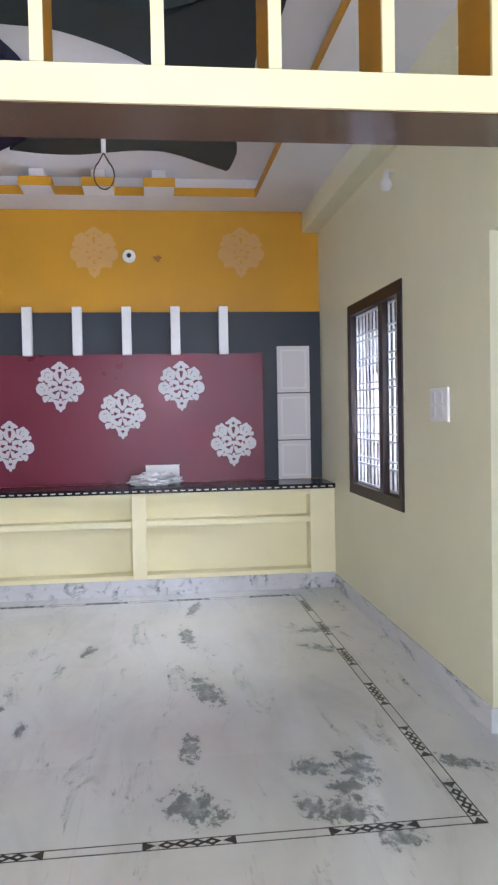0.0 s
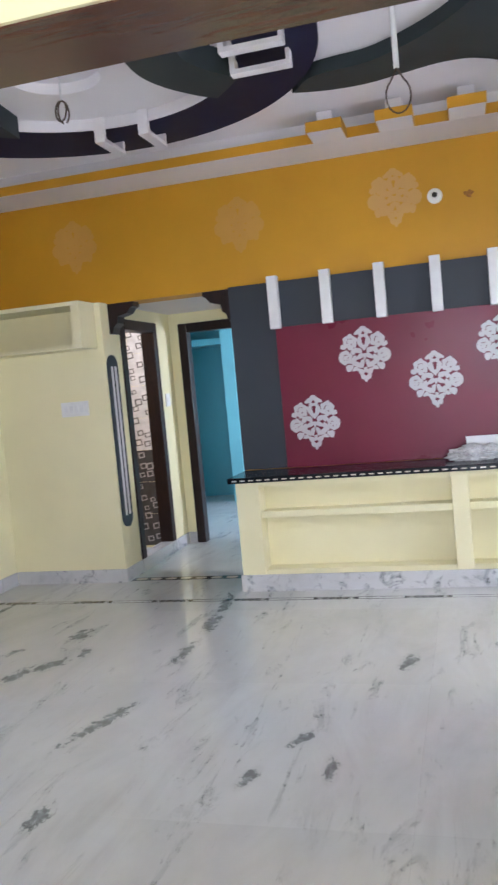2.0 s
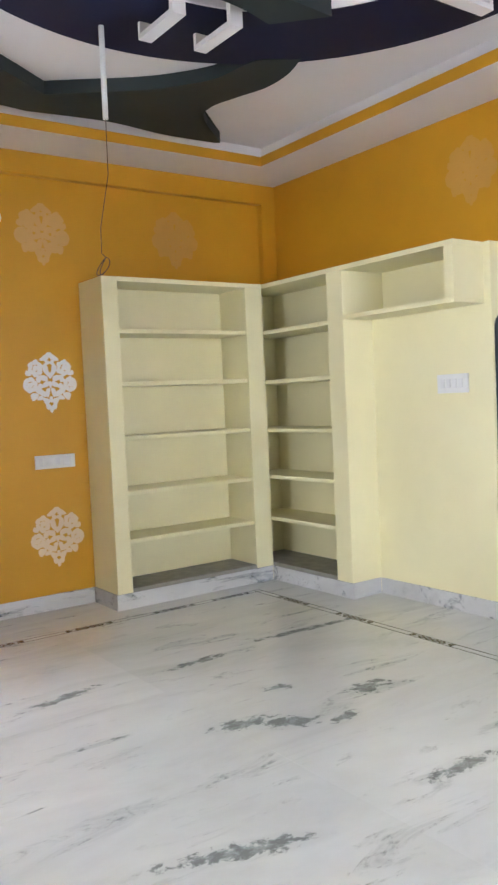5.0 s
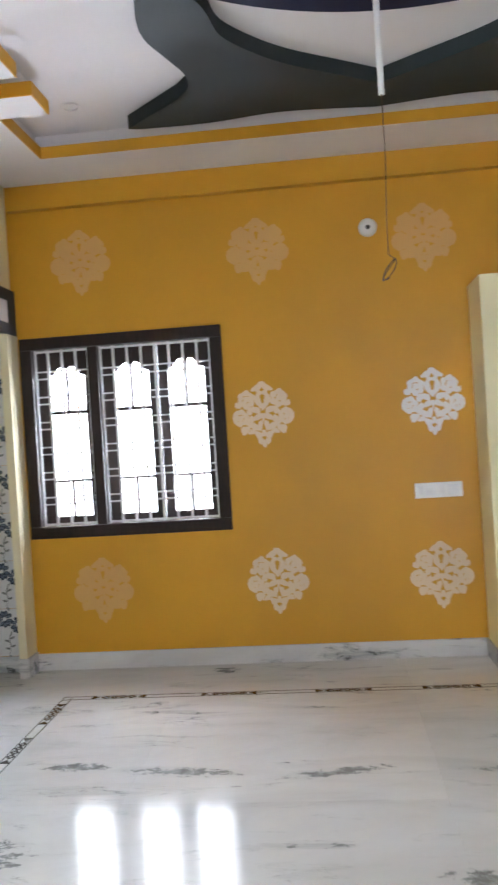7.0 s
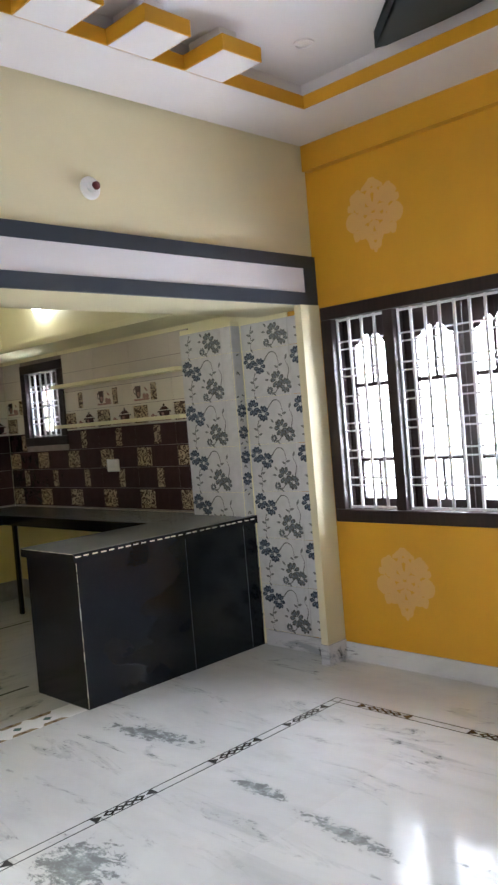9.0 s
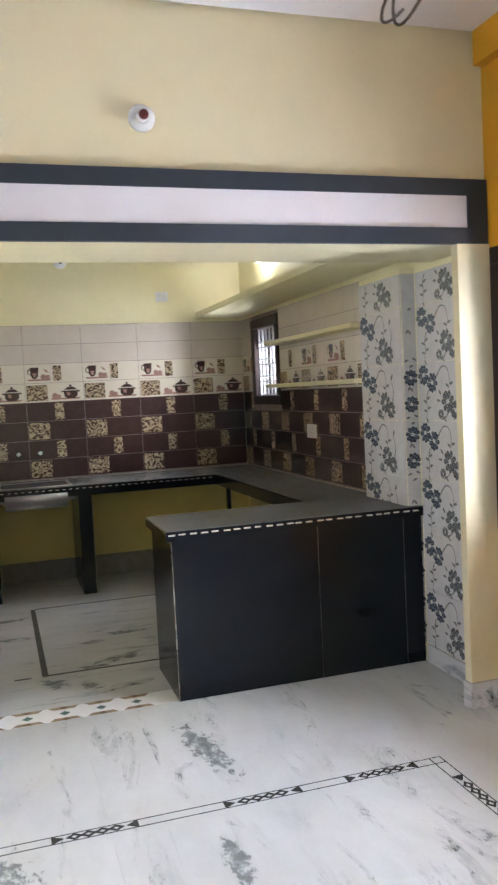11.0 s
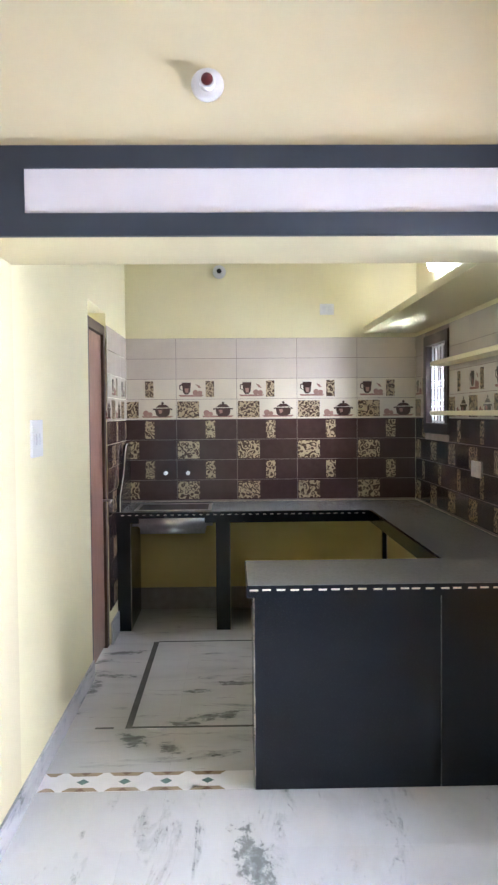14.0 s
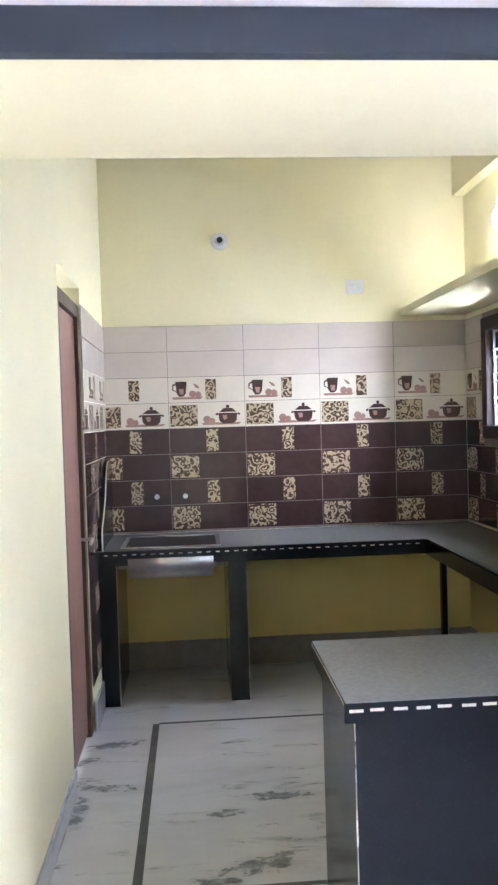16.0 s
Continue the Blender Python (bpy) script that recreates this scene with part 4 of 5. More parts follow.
part("splash_edge", tube([(KE - 0.031, y, z) for y, z in splash[1:-1]], 0.004, 6), CREAMSTONE, bpy.data.objects["side_splash"], "pale ground edge")
stain = bmesh.new()
stain_pts = [(0.034 + 0.03 * math.cos(a) * (1 + 0.4 * math.sin(3 * a)), 2.631 + 0.024 * math.sin(a) * (1 + 0.3 * math.cos(5 * a))) for a in np.linspace(0, 2 * math.pi, 20, endpoint=False)]
stain.faces.new([stain.verts.new((x, N - 0.0008, z)) for x, z in stain_pts])
tagged(part("wall_stain", stain, plain("rust_stain", (0.30, 0.12, 0.012), 0.6, 0, 0.3, 60)), "small rusty stain on the orange wall", "stain")

# kitchen side door
kd = thing("door_1", "closed pinkish-brown wooden door in a dark frame", "door", (KE, 0.18, 0), kind="structure")
for b in ((-2.60, -2.655, -0.149, -0.085, 0.0, 2.11), (-2.60, -2.655, 0.445, 0.509, 0.0, 2.11), (-2.60, -2.655, -0.084, 0.444, 2.05, 2.11)):
    part("door_frame", boxes((b[1], b[0], *b[2:])), wood("brown_frame_wood", (0.05, 0.03, 0.022), (0.09, 0.055, 0.04), 0.4) if b[3] < 0 else bpy.data.materials["brown_frame_wood"], kd)
leaf = part("door_leaf", boxes((-2.638, -2.605, -0.083, 0.443, 0.02, 2.045), bevel=0.003), DOORWOOD, kd, "pinkish-brown wooden leaf")
part("handle", tube([(-2.645, -0.03, 0.98), (-2.70, -0.03, 0.98), (-2.70, 0.06, 0.97)], 0.008), STEEL, leaf, "steel lever handle", True)

# floral tiled pilaster and wall
pil = structure("wall_pilaster", boxes((-4.942, -4.86, 1.44, 1.93, 0, 2.10)), CREAM, "tiled pilaster beside the kitchen opening", "pillar")


def petal(bm, u, v, r, turn, pts, lift):
    c, s = math.cos(turn), math.sin(turn)
    bm.faces.new([bm.verts.new((u + r * (p * c - q * s), v + r * (p * s + q * c), lift)) for p, q in pts])


def flower(dark, pale, u, v, r, tilt, lift):
    """A print of nine petals round a pale eye, each with a paler heart."""
    for k in range(9):
        a = tilt + k * 2 * math.pi / 9 + 0.12 * math.sin(5 * k + 40 * u)
        petal(dark, u, v, r, a, [(0.22, -0.05), (0.52, -0.21), (0.85, -0.27), (1.06, -0.06), (1.0, 0.12), (0.80, 0.26), (0.52, 0.19), (0.22, 0.05)], lift + 0.00006 * k)
        petal(pale, u, v, r, a, [(0.40, -0.02), (0.62, -0.09), (0.80, -0.05), (0.78, 0.05), (0.6, 0.08), (0.40, 0.02)], lift + 0.0008)


def leaf_print(bm, u, v, size, turn, lift=0.0061):
    petal(bm, u, v, size, turn, [(0, 0), (0.3, -0.2), (0.65, -0.18), (1, 0.03), (0.65, 0.2), (0.3, 0.17)], lift)


def stroke(bm, pts, width, lift):
    """A flat printed stroke along a line, tapering to its end."""
    n = len(pts)
    row = []
    for i, p in enumerate(pts):
        a, b = Vector((*pts[max(i - 1, 0)], 0)), Vector((*pts[min(i + 1, n - 1)], 0))
        d = (b - a).normalized()
        w = width * (1 - 0.75 * i / n) / 2
        row.append((bm.verts.new((p[0] - d.y * w, p[1] + d.x * w, lift)), bm.verts.new((p[0] + d.y * w, p[1] - d.x * w, lift))))
    for p, q in zip(row, row[1:]):
        bm.faces.new((p[0], p[1], q[1], q[0]))


def floral_prints(width, height):
    """Printed sprays of one tile: a pair of blue daisies, a grey pair, curling stems and leaves."""
    blue, grey, pale, st = bmesh.new(), bmesh.new(), bmesh.new(), bmesh.new()
    for bm, u, v, r in ((blue, 0.058, 0.235, 0.052), (blue, 0.142, 0.195, 0.05), (grey, 0.285, 0.098, 0.056), (grey, 0.352, 0.056, 0.046), (grey, 0.218, 0.035, 0.026)):
        if u + 0.8 * r < width and v + 0.8 * r < height:
            flower(bm, pale, u, v, r, u * 9, 0.0062)
    for ps in ([(0.185, 0.225), (0.235, 0.272), (0.285, 0.262), (0.305, 0.20), (0.290, 0.155)], [(0.100, 0.155), (0.082, 0.11), (0.088, 0.06), (0.075, 0.012)],
               [(0.285, 0.045), (0.262, 0.02), (0.225, 0.006)], [(0.37, 0.10), (0.385, 0.16), (0.36, 0.215)]):
        if max(p[0] for p in ps) < width and max(p[1] for p in ps) < height:
            stroke(st, spline(ps, 6), 0.009, 0.0061)
    for k, (u, v, size, turn) in enumerate(((0.083, 0.11, 0.038, 20), (0.082, 0.09, 0.038, 155), (0.088, 0.06, 0.036, 15), (0.085, 0.045, 0.036, 165), (0.076, 0.014, 0.034, -60), (0.30, 0.185, 0.04, 10), (0.298, 0.17, 0.036, 150),
                                            (0.262, 0.022, 0.034, 200), (0.245, 0.015, 0.03, -40), (0.36, 0.215, 0.042, 60), (0.37, 0.19, 0.036, 150), (0.235, 0.272, 0.032, 30), (0.225, 0.13, 0.038, 130), (0.215, 0.10, 0.036, 170))):
        if u + 0.03 < width and v + 0.03 < height:
            leaf_print(st, u, v, size, radians(turn), 0.0061 + 0.00002 * k)
    return [finish("flower_print", blue, PETAL), finish("flower_print", grey, PETAL_GREY), finish("petal_heart", pale, PETAL_PALE), finish("stalk_print", st, STALK)]


def tile_mesh(name, w, h, material, depth=0.006):
    return finish(name, boxes((0.0012, w - 0.0012, 0.0012, h - 0.0012, 0, depth), bevel=0.0012), material)


def place(name, me, parent, m):
    ob = new(name, me)
    ob.parent = parent
    ob.matrix_parent_inverse = parent.matrix_basis.inverted()
    ob.matrix_basis = m
    return ob


def under(name, me, parent):
    ob = new(name, me)
    ob.parent = parent
    return ob


def wall_matrix(origin, u, v):
    u, v = Vector(u), Vector(v)
    m = Matrix((u, v, u.cross(v))).transposed().to_4x4()
    m.translation = origin
    return m


west_wall = bpy.data.objects["wall_kitchen_west"]
# facing west: right is +y
for y0, wd, x, par in ((1.95, 0.40, -4.941, west_wall), (2.35, 0.20, -4.941, west_wall), (1.44, 0.40, -4.8595, pil), (1.84, 0.09, -4.8595, pil)):
    whole, cut = floral_prints(wd, 0.30), floral_prints(wd, 0.17)
    for k in range(7):
        h = 0.30 if k < 6 else 0.17
        z = 0.10 + 0.30 * k
        m = wall_matrix((x, y0, z), (0, 1, 0), (0, 0, 1))
        t = place("tile", tile_mesh("floral_tile", wd, h, FLORAL), par, m)
        for me in whole if k < 6 else cut:
            if len(me.polygons):
                under(me.name.split(".")[0], me, t)
bloom, heart, spray = bmesh.new(), bmesh.new(), bmesh.new()
for v, r in ((0.225, 0.042), (0.085, 0.042)):
    flower(bloom, heart, 0.04, v, r, v, 0.0062)
for u, v, turn in ((0.02, 0.155, 60), (0.05, 0.15, 120), (0.03, 0.28, 20), (0.05, 0.03, -30), (0.03, 0.02, 200)):
    leaf_print(spray, u, v, 0.03, radians(turn))
side_prints = [finish("flower_print", bloom, PETAL), finish("petal_heart", heart, PETAL_PALE), finish("stalk_print", spray, STALK)]
for k in range(7):
    m = wall_matrix((-4.86, 1.9305, 0.10 + 0.30 * k), (-1, 0, 0), (0, 0, 1))
    t = place("tile", tile_mesh("floral_tile", 0.08, 0.30 if k < 6 else 0.17, FLORAL), pil, m)
    if k < 6:
        for me in side_prints if k % 3 != 2 else side_prints[2:]:
            under(me.name.split(".")[0], me, t)

# ---- kitchen wall tiles ----
TW, TH = 0.4725, 0.158


def poly(bm, pts, lift):
    bm.faces.new([bm.verts.new((u, v, lift)) for u, v in pts])


def decor(row, lo, hi):
    """The prints of one tile between lo and hi of its width: (name, mesh) pairs."""
    out = []

    def rect(u0, u1, v0, v1, material, name):
        u0, u1 = max(u0, lo), min(u1, hi)
        if u1 - u0 > 0.012:
            out.append((name, finish(name, boxes((u0, u1, v0, v1, 0.006, 0.0068)), material)))
    if row == 2:
        if lo < 0.03 and hi > 0.22:
            bm = bmesh.new()
            poly(bm, [(0.046, 0.13), (0.116, 0.13), (0.108, 0.055), (0.092, 0.038), (0.066, 0.038), (0.052, 0.06)], 0.0064)
            stroke(bm, [(0.05, 0.115), (0.03, 0.108), (0.028, 0.08), (0.052, 0.068)], 0.012, 0.0063)
            out.append(("cup_print", finish("cup_print", bm, CUPBROWN)))
            bm = bmesh.new()
            poly(bm, [(0.02, 0.034), (0.215, 0.034), (0.20, 0.02), (0.03, 0.02)], 0.0062)
            poly(bm, circle(0.15, 0.052, 0.022, 10), 0.0065)
            poly(bm, circle(0.185, 0.048, 0.02, 10), 0.0066)
            poly(bm, [(0.15, 0.12), (0.18, 0.108), (0.196, 0.085), (0.172, 0.09)], 0.0063)
            poly(bm, [(0.066, 0.085), (0.098, 0.085), (0.094, 0.05), (0.072, 0.05)], 0.0067)
            out.append(("fruit_print", finish("fruit_print", bm, CUPPINK)))
        rect(0.230, 0.296, 0.016, 0.142, GOLD, "gold_print")
    elif row == 3:
        rect(0.008, 0.178, 0.012, 0.142, GOLD, "gold_print")
        if hi > 0.44:
            bm = bmesh.new()
            poly(bm, [(0.305, 0.088), (0.425, 0.088), (0.418, 0.04), (0.395, 0.022), (0.335, 0.022), (0.312, 0.04)], 0.0064)
            poly(bm, [(0.31, 0.094), (0.42, 0.094), (0.39, 0.118), (0.34, 0.118)], 0.0064)
            poly(bm, circle(0.365, 0.128, 0.011, 8), 0.0064)
            poly(bm, [(0.288, 0.085), (0.304, 0.09), (0.304, 0.076), (0.29, 0.074)], 0.0064)
            poly(bm, [(0.426, 0.09), (0.442, 0.085), (0.44, 0.074), (0.426, 0.076)], 0.0064)
            out.append(("pot_print", finish("pot_print", bm, CUPBROWN)))
            bm = bmesh.new()
            poly(bm, [(0.20, 0.03), (0.45, 0.03), (0.43, 0.016), (0.21, 0.016)], 0.0062)
            poly(bm, circle(0.235, 0.05, 0.024, 10), 0.0065)
            poly(bm, circle(0.268, 0.042, 0.018, 10), 0.0066)
            poly(bm, [(0.33, 0.075), (0.36, 0.075), (0.36, 0.05), (0.34, 0.045)], 0.0066)
            out.append(("fruit_print", finish("fruit_print", bm, CUPPINK)))
    elif row in (4, 6, 8, 10, 12):
        rect(0.227, 0.302, 0.010, 0.148, GOLD, "gold_print")
    elif row in (5, 7, 9, 11):
        rect(0.008, 0.178, 0.010, 0.146, GOLD, "gold_print")
    return out


def tiled(parent, origin, u, length, first, rows, hole=None, top=2.122):
    """Rows of printed tiles on a wall from its viewer's left end. first: how much of the first tile is cut away; hole: u0, u1, z0, z1 left free."""
    made = {}
    for row in range(rows):
        z = top - TH * (row + 1)
        material = BEIGE_TILE if row < 2 else IVORY_TILE if row < 4 else BROWN_TILE
        a = -first
        while a < length:
            spans = [(max(a, 0), min(a + TW, length))]
            if hole and z + TH > hole[2] + 0.02 and z < hole[3] - 0.02:
                spans = [s for p, q in spans for s in ((p, min(q, hole[0])), (max(p, hole[1]), q))]
            for p, q in spans:
                if q - p < 0.015:
                    continue
                lo, hi = round(p - a, 4), round(q - a, 4)
                key = (row if row < 6 else 4 + row % 2, lo, hi)
                if key not in made:
                    bm = boxes((lo + 0.0015, hi - 0.0015, 0.0015, TH - 0.0015, 0, 0.006), bevel=0.001)
                    made[key] = (finish("wall_tile", bm, material), decor(row, lo, hi))
                t = place("tile", made[key][0], parent, wall_matrix(Vector(origin) + Vector(u) * a + Vector((0, 0, z)), u, (0, 0, 1)))
                for nm, me in made[key][1]:
                    under(nm, me, t)
            a += TW


back_wall = bpy.data.objects["wall_kitchen_back"]
part("grout", boxes((KW, KE, KB - 0.0119, KB - 0.002, 0.846, 2.122)), GROUT, back_wall)
part("grout", boxes((KW - 0.0119, KW - 0.002, KB, 1.438, 0.846, 1.377), (KW - 0.0119, KW - 0.002, KB, -0.83, 1.377, 2.091), (KW - 0.0119, KW - 0.002, -0.16, 1.438, 1.377, 2.091), (KW - 0.0119, KW - 0.002, KB, 1.438, 2.091, 2.122)), GROUT, west_wall)
tiled(back_wall, (KE, KB - 0.006, 0), (-1, 0, 0), 2.27, 0.0815, 8)
tiled(west_wall, (KW - 0.006, KB, 0), (0, 1, 0), 2.57, 0.0, 8, (0.306, 0.976, 1.378, 2.09))
tiled(bpy.data.objects["wall_entry_west"], (KE, -0.15, 0), (0, -1, 0), 0.98, 0.30, 12)

for z, zz in ((1.838, 1.866), (1.512, 1.540)):
    sh = thing("wall_shelf", "narrow cream painted shelf on the tiled wall", "shelf", (KW, 0.5, z), "kitchen shelves")
    part("board", boxes((KW + 0.001, KW + 0.13, -0.15, 1.438, z, zz), bevel=0.004), CREAM, sh)

# ---- floor slabs and inlay ----


def slab(x0, x1, y0, y1, stone=MARBLE):
    ob = part("slab", boxes((x0 + 0.0002, x1 - 0.0002, y0 + 0.0002, y1 - 0.0002, -0.004, 0.0)), stone)
    ob.parent = floor


xs = [-4.95, -4.0, -3.08, -2.16, -1.24, -0.32, 0.6, 1.36]
ys = [2.38, 3.62, 4.86, 6.1, 7.05]
for i in range(7):
    for j in range(4):
        slab(xs[i], xs[i + 1], ys[j], ys[j + 1])
for i, x0 in enumerate((-2.42, -1.48, -0.53, 0.42)):
    for y0, y1 in ((-2.5, -1.3), (-1.3, -0.07), (-0.07, 1.15), (1.15, 2.38)):
        slab(x0, x0 + 0.95, y0, y1)
for x0, x1 in ((-4.93, -3.98), (-3.98, -3.2), (-3.2, -2.42)):
    for y0, y1 in ((-1.136, 0.05), (0.05, 1.28), (1.28, 1.764)):
        slab(x0, x1, y0, y1, KITCHEN_MARBLE)
    slab(x0, x1, 1.764, 2.38)
for b in ((-2.75, -1.74, 7.05, 8.4), (-2.65, -1.72, 8.4, 8.62), (-3.75, 0.0, 8.62, 10.0), (-3.75, 0.0, 10.0, 11.6), (-4.25, -2.75, 7.05, 8.25), (1.36, 1.61, 2.9, 3.66)):
    slab(*b)

IX0, IX1, IY0, IY1 = -4.40, 1.03, 2.955, 6.375
inlay = thing("floor_inlay", "dark stone inlay border of lines, arrowheads and lozenges in the marble floor", "inlay", (-1.7, 4.6, 0), kind="structure")
LIFT = (0.0002, 0.0012)
HW = 0.024


def inlay_line(x0, x1, y0, y1):
    part("line", boxes((x0, x1, y0, y1, *LIFT)), INLAY, inlay)


for y in (IY0, IY0 + 2 * HW, IY1 - 2 * HW, IY1):
    inlay_line(IX0, IX1, y - 0.0022, y + 0.0022)
for x in (IX0, IX0 + 2 * HW, IX1 - 2 * HW, IX1):
    inlay_line(x - 0.0022, x + 0.0022, IY0 + 0.003, IY1 - 0.003)


def motif_mesh():
    """An arrowhead, three lozenge rings and an arrowhead, along x, 0.3 long."""
    bm = bmesh.new()

    def flat(ps):
        lo = [bm.verts.new((x, y, LIFT[0])) for x, y in ps]
        hi = [bm.verts.new((x, y, LIFT[1] + 0.0006)) for x, y in ps]
        bm.faces.new(hi)
        for i in range(len(ps)):
            j = (i + 1) % len(ps)
            bm.faces.new((lo[i], lo[j], hi[j], hi[i]))
    for s in (-1, 1):
        flat([(s * 0.15, -0.026), (s * 0.15, 0.026), (s * 0.108, 0.0)][::s])
    for k in (-0.072, -0.024, 0.024, 0.072):
        for q in range(4):
            a, b2 = [(k + 0.030 * c, 0.021 * s) for c, s in ((1, 0), (0, 1), (-1, 0), (0, -1))], [(k + 0.013 * c, 0.009 * s) for c, s in ((1, 0), (0, 1), (-1, 0), (0, -1))]
            flat([a[q], a[(q + 1) % 4], b2[(q + 1) % 4], b2[q]])
    return finish("motif", bm, INLAY)


motif = motif_mesh()
spots = [(x, IY0 + HW, 0) for x in (0.65, 0.043, -0.564, -1.171, -1.778, -2.385, -3.03, -3.645, -4.13)]
spots += [(x, IY1 - HW, 0) for x in (-3.98, -3.385, -2.77, -2.16, -1.61, -1.0, -0.4, 0.2, 0.8)]
spots += [(IX0 + HW, y, 90) for y in (3.27, 3.88, 4.497, 5.065, 5.67, 6.12)] + [(IX1 - HW, y, 90) for y in (3.1, 3.63, 4.2, 4.8, 5.4, 6.0)]
for x, y, a in spots:
    place("motif", motif, inlay, pose(x, y, 0, 0, 0, a))

# alcove threshold band
band = thing("threshold_band", "dark stone threshold band with pale oval insets", "inlay", (-2.25, 7.0, 0), kind="structure")
part("strip", boxes((-2.73, -1.72, 6.95, 7.045, *LIFT)), INLAY, band)
for k in range(8):
    part("oval", prism([(x * 1.0 + 0, y) for x, y in [(-2.66 + 0.125 * k + 0.048 * math.cos(a), 6.998 + 0.03 * math.sin(a)) for a in np.linspace(0, 2 * math.pi, 14, endpoint=False)]], "z", 0.0002, 0.0022), CREAMSTONE, band, "pale oval inset")

# kitchen floor border and patterned band
kin = thing("kitchen_inlay", "grey stone line bordering the kitchen floor", "inlay", (-3.3, 0.5, 0), kind="structure")
for b in ((-2.98, -2.947, -0.21, 1.28), (-3.59, -2.98, 1.258, 1.28), (-4.46, -2.98, -0.225, -0.205), (-2.89, -2.80, 1.262, 1.282)):
    part("line", boxes((*b, *LIFT)), GREYLINE, kin)
pat = thing("patterned_band", "cream stone band with green lozenges and brown triangles", "inlay", (-3.1, 1.85, 0), kind="structure")
part("strip", boxes((-3.56, -2.672, 1.765, 1.935, *LIFT)), PLASTIC, pat)
for k in range(6):
    x = -2.673 - 0.1735 * k
    if x > -3.5:
        part("lozenge", prism([(x - 0.026, 1.85), (x, 1.824), (x + 0.026, 1.85), (x, 1.876)], "z", 0.0013, 0.002), TEALSTONE, pat, "green lozenge") if k else None
        for s in (-1, 1):
            e = 1.85 + s * 0.085
            u = max(x - 0.075, -3.558), min(x + 0.075, -2.674)
            part("trapeze", prism([(u[0], e), (u[1], e), (u[1] - 0.025, e - s * 0.032), (u[0] + 0.025, e - s * 0.032)], "z", 0.0013, 0.0018), plain("tan_inlay_stone", (0.36, 0.29, 0.19), 0.2) if "tan_inlay_stone" not in bpy.data.materials else bpy.data.materials["tan_inlay_stone"], pat, "tan stone piece")
            if k:
                part("triangle", prism([(x - 0.022, e), (x + 0.022, e), (x, e - s * 0.03)], "z", 0.0019, 0.0024), BROWNSTONE, pat, "brown triangle")

# ---- skirting ----
BH = 0.105
runs = [("north_counter", (-1.70, E - 0.012, CF - 0.012, CF - 0.001, 0, 0.118)), ("east", (E - 0.012, E - 0.001, 3.66, CF - 0.013, 0, BH)), ("east_return", (E - 0.012, E + 0.08, 3.648, 3.659, 0, BH)),
        ("west", (W + 0.001, W + 0.012, S, 5.374, 0, BH)), ("shelf_end", (W + 0.013, WF, 5.363, 5.374, 0, BH)), ("shelf_west", (WF + 0.001, WF + 0.012, 5.363, NF - 0.013, 0, BH)),
        ("shelf_north", (WF + 0.013, -3.70, NF - 0.012, NF - 0.001, 0, BH)), ("column_return", (-3.719, -3.708, NF, 6.907, 0, BH)), ("column", (-3.707, -2.738, 6.908, 6.919, 0, BH)),
        ("alcove_west", (-2.749, -2.738, 6.92, 7.242, 0, BH)), ("alcove_west_back", (-2.749, -2.738, 8.035, 8.388, 0, BH)), ("alcove_north", (-2.737, -2.661, 8.388, 8.399, 0, BH)),
        ("counter_end", (-1.702, -1.691, CF - 0.012, 7.0, 0, 0.118)), ("pillar", (-4.942, -4.774, 2.601, 2.612, 0, 0.12)), ("pillar_side", (-4.784, -4.773, 2.55, 2.6, 0, 0.12)),
        ("kitchen_east", (KE - 0.012, KE - 0.001, 0.512, 2.60, 0, BH)), ("kitchen_east_back", (KE - 0.02, KE - 0.009, -0.48, -0.15, 0, 0.15)), ("floral", (-4.934, -4.923, 1.966, 2.549, 0, 0.1))]
for nm, b in runs:
    structure("baseboard_" + nm, boxes(b, bevel=0.0015), SKIRT, "grey-veined white marble skirting", "baseboard")

# ---- damask stencils ----


